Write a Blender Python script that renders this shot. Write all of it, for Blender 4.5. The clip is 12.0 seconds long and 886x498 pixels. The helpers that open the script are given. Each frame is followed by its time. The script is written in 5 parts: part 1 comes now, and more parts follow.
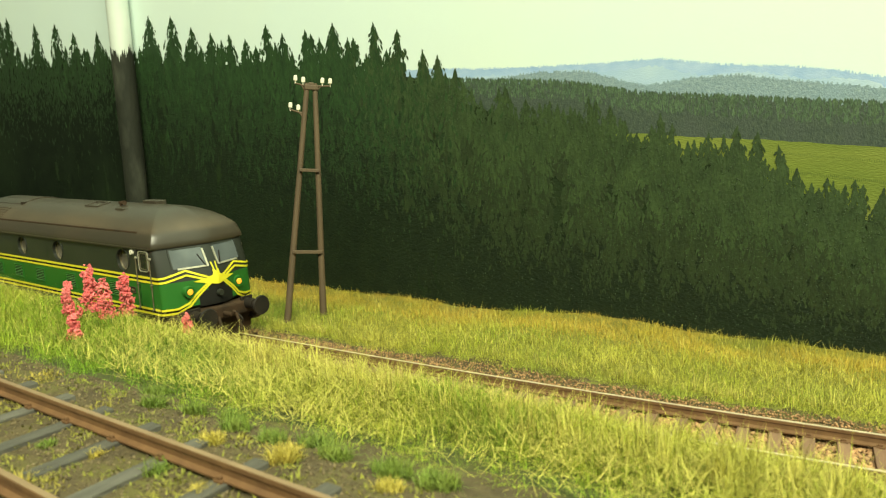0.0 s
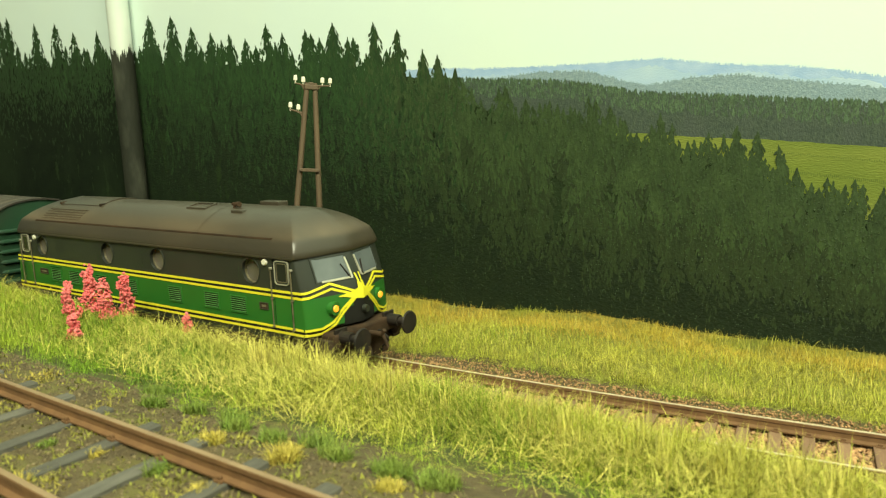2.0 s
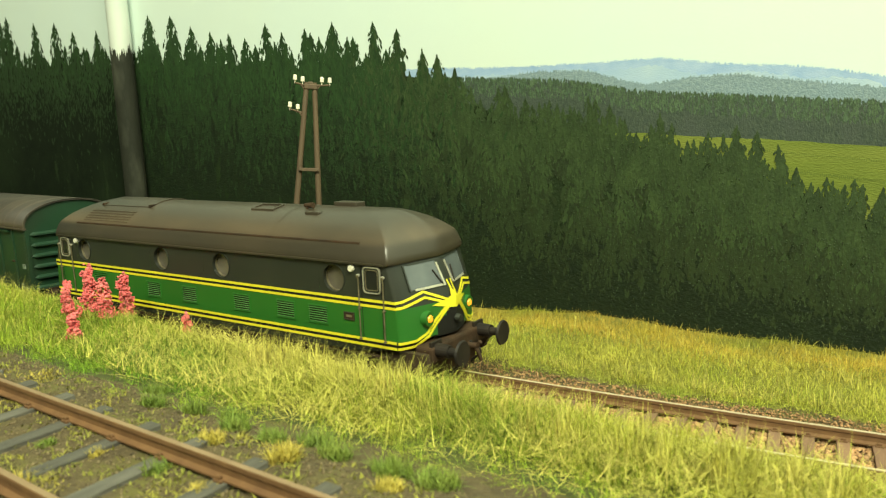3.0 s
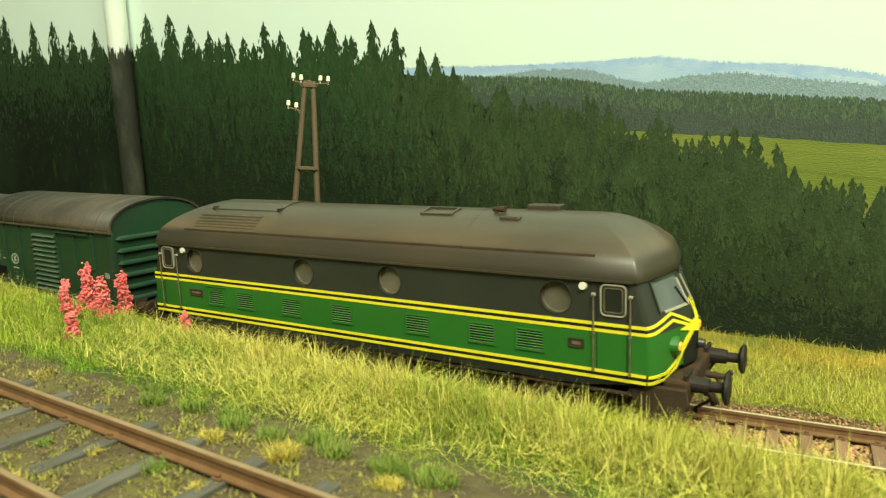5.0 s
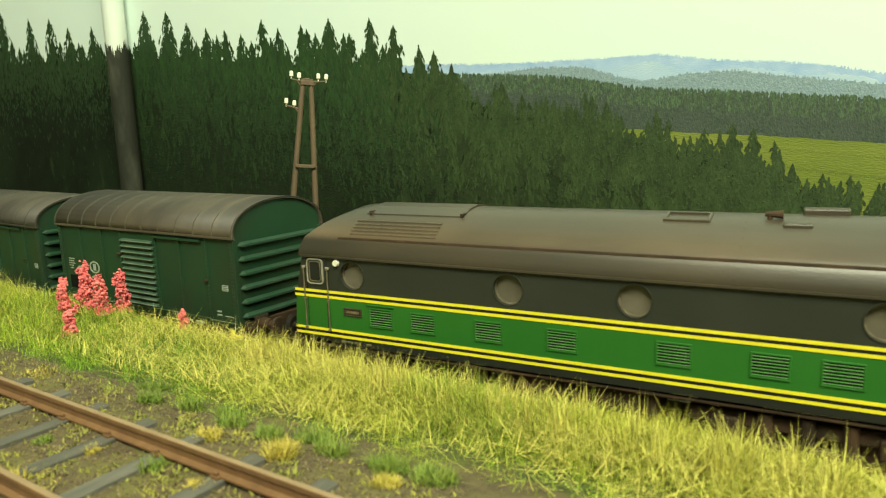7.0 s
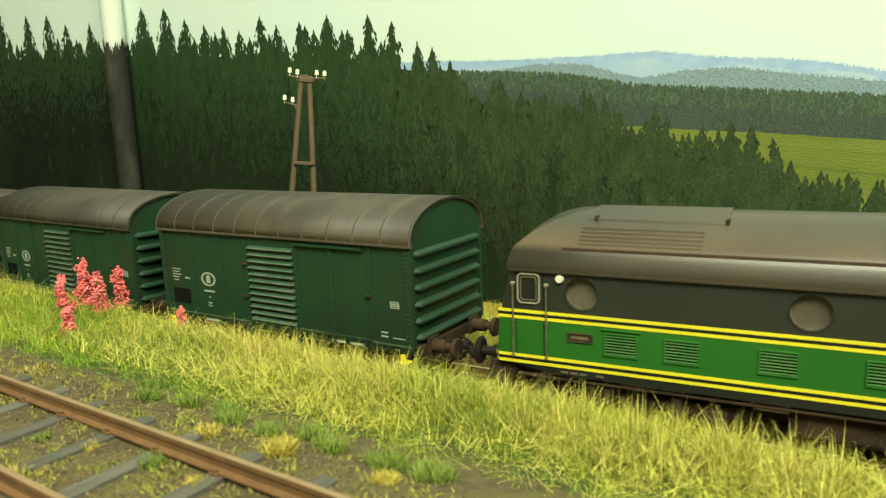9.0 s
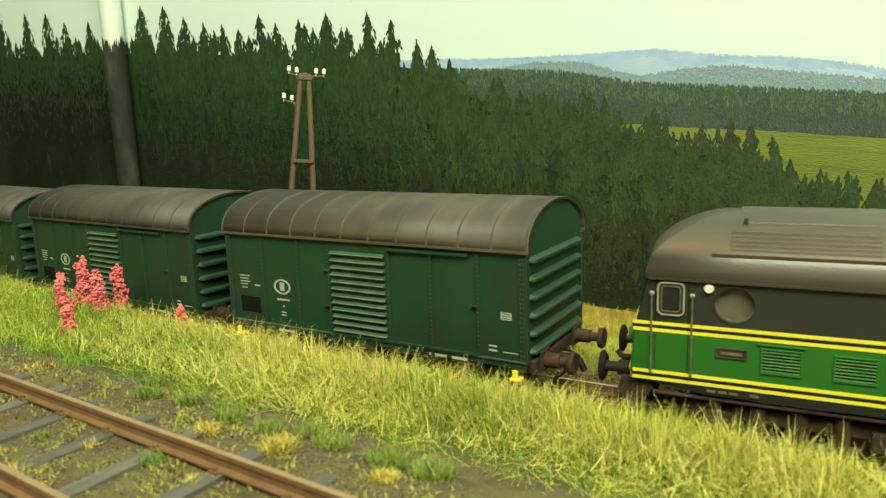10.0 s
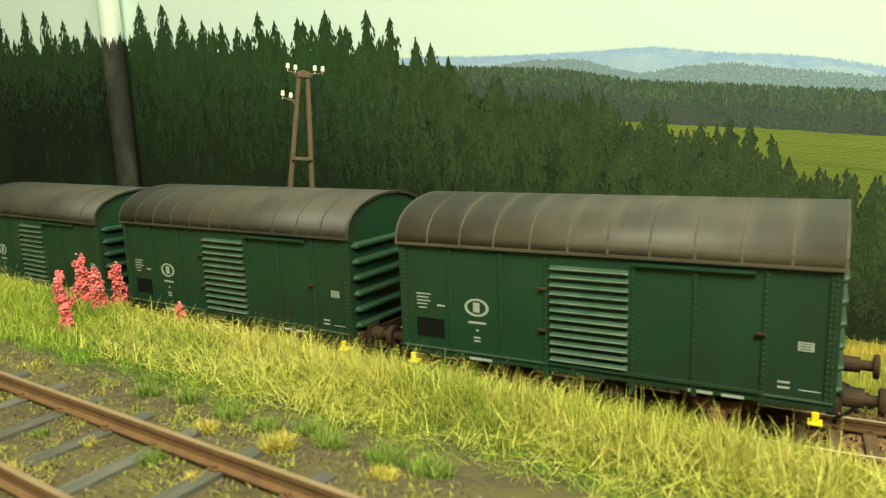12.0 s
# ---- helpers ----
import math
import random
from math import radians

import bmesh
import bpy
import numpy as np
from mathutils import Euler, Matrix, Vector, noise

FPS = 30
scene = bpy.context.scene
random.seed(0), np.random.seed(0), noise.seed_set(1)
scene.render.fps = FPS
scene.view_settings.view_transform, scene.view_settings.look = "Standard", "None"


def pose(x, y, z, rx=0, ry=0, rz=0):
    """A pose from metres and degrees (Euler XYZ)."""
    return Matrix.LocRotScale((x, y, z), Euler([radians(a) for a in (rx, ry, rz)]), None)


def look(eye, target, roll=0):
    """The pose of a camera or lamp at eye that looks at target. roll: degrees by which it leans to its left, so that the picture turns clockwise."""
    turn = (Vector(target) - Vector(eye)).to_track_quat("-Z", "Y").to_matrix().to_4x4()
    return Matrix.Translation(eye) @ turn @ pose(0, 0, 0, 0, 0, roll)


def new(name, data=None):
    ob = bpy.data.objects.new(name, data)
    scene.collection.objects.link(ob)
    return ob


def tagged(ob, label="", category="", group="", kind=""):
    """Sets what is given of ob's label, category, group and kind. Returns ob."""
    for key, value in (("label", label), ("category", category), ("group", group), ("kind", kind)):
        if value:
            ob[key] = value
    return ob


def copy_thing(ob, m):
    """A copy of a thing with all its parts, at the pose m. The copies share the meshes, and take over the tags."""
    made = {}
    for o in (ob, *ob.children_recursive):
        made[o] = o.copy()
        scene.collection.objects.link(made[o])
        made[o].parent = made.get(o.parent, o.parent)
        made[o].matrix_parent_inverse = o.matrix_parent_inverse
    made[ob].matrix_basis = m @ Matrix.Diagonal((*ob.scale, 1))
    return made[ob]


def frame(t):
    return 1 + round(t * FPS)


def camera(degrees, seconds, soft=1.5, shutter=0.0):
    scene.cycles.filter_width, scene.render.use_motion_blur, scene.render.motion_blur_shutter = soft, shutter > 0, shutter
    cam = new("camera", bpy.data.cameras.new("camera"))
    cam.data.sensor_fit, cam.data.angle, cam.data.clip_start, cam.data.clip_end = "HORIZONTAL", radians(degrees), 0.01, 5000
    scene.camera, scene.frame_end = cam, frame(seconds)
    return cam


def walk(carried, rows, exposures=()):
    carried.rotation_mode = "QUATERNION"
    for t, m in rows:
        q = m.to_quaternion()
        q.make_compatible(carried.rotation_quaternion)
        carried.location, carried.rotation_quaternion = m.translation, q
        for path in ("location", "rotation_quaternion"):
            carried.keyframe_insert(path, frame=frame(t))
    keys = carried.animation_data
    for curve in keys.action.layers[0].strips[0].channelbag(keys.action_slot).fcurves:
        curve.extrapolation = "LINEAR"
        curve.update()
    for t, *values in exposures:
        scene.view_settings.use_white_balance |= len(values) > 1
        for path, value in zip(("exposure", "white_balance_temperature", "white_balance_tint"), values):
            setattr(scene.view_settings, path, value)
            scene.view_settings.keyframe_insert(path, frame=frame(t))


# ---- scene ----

# A model railway at 1:87. All sizes below are written in millimetres and scaled to metres.
MM = 0.001
cam = camera(64.65, 12.0, soft=1.2, shutter=0.22)


def view(pitch, heading, roll=-1.993):
    return pose(0, -110.4 * MM, 64.3 * MM, 90 - pitch, 0, heading) @ pose(0, 0, 0, 0, 0, roll)


# The camera stands on the spot and sags a little: seconds, turn to the right, tilt down (degrees).
SAG = [(0.0, 0.0, 0.0), (1.5, 0.0, 0.01), (2.5, 0.0, 0.03), (3.0, 0.03, 0.055), (5.0, 0.14, 0.185), (5.5, 0.185, 0.23),
       (6.0, 0.25, 0.28), (6.5, 0.28, 0.32), (7.0, 0.285, 0.345), (9.0, 0.39, 0.6), (9.5, 0.41, 0.65), (10.0, 0.43, 0.76),
       (10.5, 0.44, 0.83), (11.0, 0.45, 0.85), (11.5, 0.48, 0.88), (12.0, 0.51, 0.95)]
cam.data.dof.use_dof, cam.data.dof.focus_distance, cam.data.dof.aperture_fstop = True, 0.225, 50.0
walk(cam, [(t, view(9.5 + d, 39.83 - r)) for t, r, d in SAG], exposures=[(0.0, 0.0), (12.0, 0.0)])

# ---- light: a ceiling lamp over the layout, in a plain room ----
world = bpy.data.worlds.new("room_air")
world.use_nodes = True
world.node_tree.nodes["Background"].inputs[0].default_value = (0.9, 0.95, 0.8, 1)
world.node_tree.nodes["Background"].inputs[1].default_value = 0.02
scene.world = world


def ceiling_lamp(name, x, y, z, sx, sy, watts, colour):
    lamp = bpy.data.lights.new(name, "AREA")
    lamp.shape, lamp.size, lamp.size_y, lamp.energy, lamp.color = "RECTANGLE", sx, sy, watts, colour
    ob = new(name, lamp)
    ob.matrix_basis = look((x, y, z), (-0.1, 0.0, 0.03))
    return ob


ceiling_lamp("ceiling_lamp", 0.30, -0.40, 0.74, 0.8, 0.28, 18.5, (0.98, 1.0, 0.70))

# ---- materials ----


def mat(name, base, rough=0.7, second=None, scale=300.0, mix=0.5, bump=0.0, bump_scale=1500.0, metal=0.0, island=0.0, stretch=(1, 1, 1),
        third=None, third_scale=60.0, rand=0.0, emit=None, spec=0.5, relief=0.4):
    """Base colour broken up by two noises, a fine bump, and a random shift from piece to piece."""
    m = bpy.data.materials.new(name)
    m.use_nodes = True
    nt = m.node_tree
    n, l = nt.nodes, nt.links
    b = n["Principled BSDF"]
    b.inputs["Roughness"].default_value = rough
    b.inputs["Metallic"].default_value = metal
    b.inputs["Specular IOR Level"].default_value = spec
    tc = n.new("ShaderNodeTexCoord")
    mp = n.new("ShaderNodeMapping")
    mp.inputs["Scale"].default_value = stretch
    l.new(tc.outputs["Object"], mp.inputs["Vector"])

    def noise_node(sc, detail=6.0):
        t = n.new("ShaderNodeTexNoise")
        t.inputs["Scale"].default_value, t.inputs["Detail"].default_value = sc, detail
        l.new(mp.outputs["Vector"], t.inputs["Vector"])
        return t.outputs["Fac"]

    def ramp(fac, lo, hi):
        r = n.new("ShaderNodeMapRange")
        r.inputs["From Min"].default_value, r.inputs["From Max"].default_value = lo, hi
        l.new(fac, r.inputs["Value"])
        return r.outputs["Result"]

    def blend(a, c, fac):
        x = n.new("ShaderNodeMix")
        x.data_type = "RGBA"
        l.new(fac, x.inputs["Factor"])
        for sock, v in ((x.inputs["A"], a), (x.inputs["B"], c)):
            if isinstance(v, tuple):
                sock.default_value = (*v, 1)
            else:
                l.new(v, sock)
        return x.outputs["Result"]

    col = base
    if second:
        col = blend(col, second, ramp(noise_node(scale), 0.5 - 0.25 * mix - 0.02, 0.5 + 0.45 * (1 - mix) + 0.05))
    if third:
        col = blend(col, third, ramp(noise_node(third_scale, 3.0), 0.48, 0.68))
    if island or rand:
        src = n.new("ShaderNodeNewGeometry").outputs["Random Per Island"] if island else n.new("ShaderNodeObjectInfo").outputs["Random"]
        h = n.new("ShaderNodeHueSaturation")
        v = n.new("ShaderNodeMapRange")
        k = island or rand
        v.inputs["To Min"].default_value, v.inputs["To Max"].default_value = 1 - k, 1 + k
        l.new(src, v.inputs["Value"])
        l.new(v.outputs["Result"], h.inputs["Value"])
        if isinstance(col, tuple):
            h.inputs["Color"].default_value = (*col, 1)
        else:
            l.new(col, h.inputs["Color"])
        col = h.outputs["Color"]
    if isinstance(col, tuple):
        b.inputs["Base Color"].default_value = (*col, 1)
    else:
        l.new(col, b.inputs["Base Color"])
    if bump:
        bn = n.new("ShaderNodeBump")
        bn.inputs["Strength"].default_value, bn.inputs["Distance"].default_value = bump, relief * MM
        l.new(noise_node(bump_scale, 4.0), bn.inputs["Height"])
        l.new(bn.outputs["Normal"], b.inputs["Normal"])
    if emit:
        b.inputs["Emission Color"].default_value, b.inputs["Emission Strength"].default_value = (*emit[:3], 1), emit[3]
    return m


M_SKY = mat("sky_paint", (0.69, 0.805, 0.735), 0.75, (0.65, 0.79, 0.785), 9, 0.5, 0.06, 900)
M_FAR = mat("blue_ridge_paint", (0.29, 0.44, 0.68), 0.8, (0.42, 0.56, 0.74), 200, 0.5, 0.4, 1800, stretch=(0.8, 1, 1.0), relief=0.2)
M_MIST = mat("valley_mist_paint", (0.36, 0.51, 0.68), 0.8, (0.49, 0.62, 0.70), 90, 0.55, 0.4, 1800, stretch=(0.6, 1, 1.2), relief=0.2, third=(0.33, 0.48, 0.68), third_scale=50)
M_FAR2 = mat("haze_hill_paint", (0.17, 0.255, 0.30), 0.8, (0.29, 0.385, 0.42), 1300, 0.55, 0.7, 2400, stretch=(1, 1, 0.7), relief=0.3, third=(0.22, 0.32, 0.38), third_scale=60)
M_MID = mat("distant_forest_paint", (0.036, 0.056, 0.044), 0.75, (0.066, 0.094, 0.062), 700, 0.5, 0.7, 1700, stretch=(1.5, 1, 0.6), relief=0.4, third=(0.052, 0.072, 0.058), third_scale=60)
M_MIDTOP = mat("distant_treetop_paint", (0.044, 0.082, 0.045), 0.7, (0.075, 0.125, 0.060), 300, 0.5, 0.6, 1700, stretch=(1.5, 1, 0.6), relief=0.4, island=0.3)
M_MEADOW = mat("meadow_paint", (0.155, 0.20, 0.022), 0.8, (0.105, 0.150, 0.018), 70, 0.5, 0.6, 1500, relief=0.3, stretch=(0.5, 1, 2.0), third=(0.19, 0.225, 0.036), third_scale=25)
M_HEDGE = mat("faint_hedge_paint", (0.085, 0.125, 0.016), 0.8, (0.12, 0.16, 0.02), 200, 0.5)
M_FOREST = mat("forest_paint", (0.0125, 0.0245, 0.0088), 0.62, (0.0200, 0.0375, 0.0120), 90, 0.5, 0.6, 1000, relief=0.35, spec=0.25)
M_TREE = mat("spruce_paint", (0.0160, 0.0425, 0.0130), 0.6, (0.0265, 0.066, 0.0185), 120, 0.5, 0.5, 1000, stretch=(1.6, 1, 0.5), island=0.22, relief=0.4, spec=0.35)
# the darker wood paints below carry the mural's shade as colour
M_TREEDARK = mat("dark_shade_paint", (0.0080, 0.0165, 0.0066), 0.6, (0.0125, 0.0235, 0.0085), 110, 0.5, 0.8, 1000, island=0.15, relief=0.4, spec=0.3)
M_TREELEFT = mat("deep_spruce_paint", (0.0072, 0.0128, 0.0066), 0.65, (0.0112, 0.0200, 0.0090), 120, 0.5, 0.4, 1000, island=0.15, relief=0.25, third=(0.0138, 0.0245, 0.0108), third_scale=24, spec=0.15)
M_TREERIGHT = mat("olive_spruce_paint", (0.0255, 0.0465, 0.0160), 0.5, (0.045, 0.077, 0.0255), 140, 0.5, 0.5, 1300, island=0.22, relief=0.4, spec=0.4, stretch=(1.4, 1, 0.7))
M_SHADE = mat("middle_shade_paint", (0.0118, 0.0285, 0.0094), 0.6, (0.0200, 0.0445, 0.0134), 120, 0.5, 0.8, 1000, island=0.18, relief=0.4, spec=0.35)
M_OLIVESHADE = mat("olive_shade_paint", (0.0175, 0.0305, 0.0112), 0.5, (0.0290, 0.0480, 0.0165), 130, 0.5, 0.5, 1300, island=0.2, relief=0.4, spec=0.4, stretch=(1.4, 1, 0.7))
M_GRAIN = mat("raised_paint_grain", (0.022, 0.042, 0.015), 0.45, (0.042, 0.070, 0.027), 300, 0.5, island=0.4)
# bank mat kept dark: shade between the blades is in its colour
M_TURF = mat("gap_dark_grass_mat", (0.048, 0.062, 0.012), 0.9, (0.090, 0.090, 0.020), 200, 0.5, 0.8, 1500)
M_TURFB = mat("meadow_grass_mat", (0.15, 0.16, 0.026), 0.9, (0.21, 0.20, 0.038), 200, 0.5, 0.8, 1500)
M_WHITE = mat("white_pipe_paint", (0.68, 0.74, 0.68), 0.4, (0.6, 0.67, 0.62), 60, 0.5)
M_PIPE = mat("grey_green_pipe_paint", (0.028, 0.031, 0.022), 0.75, (0.012, 0.015, 0.010), 120, 0.5, 0.6, 700, stretch=(1, 1, 0.4), third=(0.056, 0.060, 0.044), third_scale=120, spec=0.2)
M_ROOM = mat("room_wall_paint", (0.20, 0.20, 0.17), 0.9, (0.17, 0.17, 0.145), 3, 0.5)
M_BOARD = mat("brown_board", (0.16, 0.10, 0.06), 0.7, (0.11, 0.07, 0.045), 40, 0.5, 0.3, 300, stretch=(0.2, 1, 3))
M_SOIL = mat("earth", (0.078, 0.058, 0.027), 0.95, (0.138, 0.104, 0.046), 380, 0.5, 1.0, 1600, third=(0.125, 0.112, 0.030), third_scale=110, relief=0.6)
M_CRUMB = mat("earth_crumb", (0.12, 0.092, 0.05), 0.95, (0.21, 0.165, 0.085), 400, 0.5, island=0.5)
M_BALLAST = mat("ballast_stone", (0.31, 0.17, 0.08), 0.9, (0.50, 0.31, 0.15), 900, 0.5, 0.4, 3000, island=0.5)
M_SLEEPER = mat("brown_sleeper", (0.25, 0.145, 0.085), 0.85, (0.155, 0.09, 0.054), 500, 0.5, 0.5, 1800, stretch=(1, 0.2, 1), rand=0.15)
M_OLDSLEEPER = mat("grey_weathered_sleeper", (0.118, 0.112, 0.092), 0.9, (0.060, 0.057, 0.047), 420, 0.5, 0.6, 1600, stretch=(1.5, 0.2, 1), rand=0.2)
M_RUST = mat("rusty_rail", (0.190, 0.102, 0.044), 0.6, (0.128, 0.066, 0.030), 300, 0.5, 0.3, 1500)
M_RAILTOP = mat("worn_rail_head", (0.30, 0.205, 0.115), 0.45, (0.22, 0.145, 0.08), 200, 0.5, metal=0.15)
# cream base colour in place of the shine on the polished heads
M_SHINE = mat("polished_rail_painted_shine", (0.66, 0.56, 0.39), 0.35, (0.52, 0.42, 0.28), 200, 0.5, metal=0.2)
M_GRASSG = mat("fresh_static_grass", (0.23, 0.35, 0.024), 0.6, (0.42, 0.44, 0.055), 60, 0.5, island=0.7, third=(0.10, 0.21, 0.016), third_scale=30, spec=0.25)
M_GRASS = mat("static_grass", (0.245, 0.31, 0.025), 0.6, (0.42, 0.365, 0.05), 60, 0.5, island=0.7, third=(0.115, 0.23, 0.018), third_scale=30, spec=0.25)
M_GRASSB = mat("meadow_static_grass", (0.37, 0.405, 0.042), 0.6, (0.56, 0.48, 0.09), 30, 0.5, island=0.5, third=(0.15, 0.30, 0.025), third_scale=16, spec=0.3)
M_GRASSD = mat("dry_meadow_grass", (0.54, 0.41, 0.055), 0.6, (0.50, 0.33, 0.055), 40, 0.5, island=0.35, third=(0.26, 0.30, 0.03), third_scale=30, spec=0.3)
M_STRAW = mat("straw_fibre", (0.58, 0.50, 0.125), 0.6, (0.36, 0.38, 0.055), 60, 0.5, island=0.45, spec=0.25)
M_MOSS = mat("moss_flock", (0.25, 0.23, 0.04), 0.9, (0.16, 0.20, 0.03), 120, 0.5, island=0.4, third=(0.34, 0.27, 0.055), third_scale=50)
M_TUFTY = mat("yellow_tuft", (0.50, 0.40, 0.07), 0.7, (0.38, 0.33, 0.05), 300, 0.5, island=0.35)
M_TUFTG = mat("green_tuft", (0.15, 0.225, 0.028), 0.7, (0.21, 0.25, 0.04), 300, 0.5, island=0.35)
M_PINK = mat("pink_foam_blossom", (0.72, 0.11, 0.13), 0.8, (0.88, 0.30, 0.27), 300, 0.5, 0.6, 2500, island=0.3)
M_STALK = mat("flower_stalk", (0.12, 0.22, 0.04), 0.8)
M_WOOD = mat("brown_pole_wood", (0.125, 0.086, 0.048), 0.7, (0.085, 0.058, 0.036), 300, 0.5, 0.3, 1500, stretch=(1, 1, 0.2))
M_PORCELAIN = mat("cream_porcelain", (0.85, 0.80, 0.66), 0.25)
M_ROOF = mat("weathered_brown_roof_paint", (0.043, 0.037, 0.026), 0.36, (0.070, 0.053, 0.033), 45, 0.5, 0.08, 2500, third=(0.028, 0.027, 0.020), third_scale=22, spec=0.65, stretch=(0.6, 1, 1.5))
M_DARK = mat("dark_green_grey_paint", (0.022, 0.026, 0.020), 0.4, (0.030, 0.033, 0.025), 60, 0.5)
M_GREEN = mat("bright_green_paint", (0.020, 0.125, 0.016), 0.38, (0.026, 0.148, 0.020), 40, 0.5)
# worn slat green, made lighter to include the slats' highlights
M_SLAT = mat("worn_highlit_green_slat", (0.060, 0.21, 0.045), 0.35, (0.13, 0.28, 0.10), 300, 0.5, spec=0.7)
M_YELLOW = mat("yellow_stripe_paint", (0.80, 0.72, 0.03), 0.45, (0.7, 0.62, 0.03), 200, 0.4)
M_STRIPE = mat("black_band_paint", (0.012, 0.012, 0.010), 0.7, spec=0.25)
M_STEEL = mat("bright_handrail_metal", (0.36, 0.33, 0.24), 0.4, (0.18, 0.155, 0.105), 900, 0.5, metal=0.5)
M_FRAME = mat("silver_window_frame", (0.55, 0.53, 0.42), 0.4, (0.38, 0.36, 0.28), 500, 0.5, metal=0.4)
M_GRAB = mat("worn_brown_handrail", (0.13, 0.11, 0.065), 0.4, (0.25, 0.22, 0.145), 500, 0.5, metal=0.3)
M_GLASS = mat("dark_window_glass", (0.016, 0.018, 0.016), 0.12, (0.028, 0.028, 0.022), 60, 0.5, spec=0.3)
# windscreen reflections are put into this pale glass colour
M_PALEGLASS = mat("reflection_toned_window", (0.090, 0.105, 0.110), 0.1, (0.15, 0.17, 0.175), 80, 0.5, spec=0.6)
M_PORT = mat("porthole_glass", (0.095, 0.085, 0.066), 0.22, (0.16, 0.14, 0.105), 150, 0.5)
M_LAMPW = mat("white_marker_lamp", (0.75, 0.72, 0.6), 0.3)
M_LAMPA = mat("amber_headlight", (0.8, 0.32, 0.03), 0.3, emit=(1.0, 0.36, 0.02, 0.9))
M_UNDER = mat("grimy_underframe", (0.026, 0.0175, 0.0105), 0.75, (0.085, 0.048, 0.025), 130, 0.45, 0.3, 1500, spec=0.25)
M_APRON = mat("brown_apron_paint", (0.052, 0.034, 0.019), 0.65, (0.030, 0.020, 0.012), 180, 0.5, 0.3, 1500, spec=0.3)
M_BLACK = mat("black_buffer_steel", (0.014, 0.012, 0.010), 0.6, (0.032, 0.023, 0.016), 300, 0.4, spec=0.3)
M_WHEEL = mat("brown_wheel_steel", (0.07, 0.045, 0.03), 0.5, (0.12, 0.075, 0.045), 300, 0.5, metal=0.3)
M_WAGON = mat("wagon_green_paint", (0.0086, 0.041, 0.018), 0.48, (0.0125, 0.050, 0.022), 60, 0.5, 0.06, 1500, third=(0.0165, 0.034, 0.0165), third_scale=40)
# louvre green lightened: part of the highlight is put into the paint
M_LOUVRE = mat("highlit_green_louvre", (0.030, 0.080, 0.045), 0.3, (0.075, 0.115, 0.080), 250, 0.5, spec=0.8)
M_PANEL = mat("black_label_paint", (0.005, 0.006, 0.005), 0.8, (0.009, 0.010, 0.008), 200, 0.5, spec=0.15)
# lighter than the body: light caught by rivets and lip is painted in
M_RIVET = mat("lightened_green_rivets", (0.030, 0.062, 0.036), 0.45, (0.052, 0.070, 0.050), 300, 0.5)
M_WROOF = mat("weathered_grey_brown_roof", (0.066, 0.057, 0.042), 0.55, (0.046, 0.041, 0.032), 70, 0.5, 0.15, 2000, third=(0.033, 0.030, 0.026), third_scale=34, stretch=(1.8, 0.8, 0.4))
M_SOOTROOF = mat("sooty_grey_brown_roof", (0.076, 0.063, 0.045), 0.55, (0.056, 0.047, 0.035), 80, 0.5, 0.15, 2000, third=(0.042, 0.036, 0.028), third_scale=40, stretch=(1.8, 0.8, 0.35))


def soot_between_seams(m, pitch, low, high):
    """Soot lying in blots between the seams of a roof, over its upper slope."""
    nt = m.node_tree
    n, l = nt.nodes, nt.links
    b = n["Principled BSDF"]
    before = b.inputs["Base Color"].links[0].from_socket
    tc = n.new("ShaderNodeTexCoord")
    xyz = n.new("ShaderNodeSeparateXYZ")
    l.new(tc.outputs["Object"], xyz.inputs[0])

    def math_node(op, a, c):
        q = n.new("ShaderNodeMath")
        q.operation = op
        for sock, v in zip(q.inputs, (a, c)):
            if isinstance(v, float):
                sock.default_value = v
            else:
                l.new(v, sock)
        return q.outputs[0]

    wave = math_node("MINIMUM", math_node("MULTIPLY", math_node("ADD", math_node("COSINE", math_node("MULTIPLY", xyz.outputs["X"], 2 * math.pi / (pitch * MM)), 0.0), 0.8), 1.4), 1.0)
    span = n.new("ShaderNodeMapRange")
    span.interpolation_type = "SMOOTHSTEP"
    span.inputs["From Min"].default_value, span.inputs["From Max"].default_value = low * MM, high * MM
    l.new(xyz.outputs["Z"], span.inputs["Value"])
    t = n.new("ShaderNodeTexNoise")
    t.inputs["Scale"].default_value = 70.0
    l.new(tc.outputs["Object"], t.inputs["Vector"])
    blot = n.new("ShaderNodeMapRange")
    blot.inputs["From Min"].default_value, blot.inputs["From Max"].default_value = 0.33, 0.68
    l.new(t.outputs["Fac"], blot.inputs["Value"])
    fac = math_node("MULTIPLY", math_node("MULTIPLY", wave, span.outputs["Result"]), blot.outputs["Result"])
    x = n.new("ShaderNodeMix")
    x.data_type = "RGBA"
    l.new(fac, x.inputs["Factor"])
    l.new(before, x.inputs["A"])
    x.inputs["B"].default_value = (0.033, 0.030, 0.025, 1)
    l.new(x.outputs["Result"], b.inputs["Base Color"])


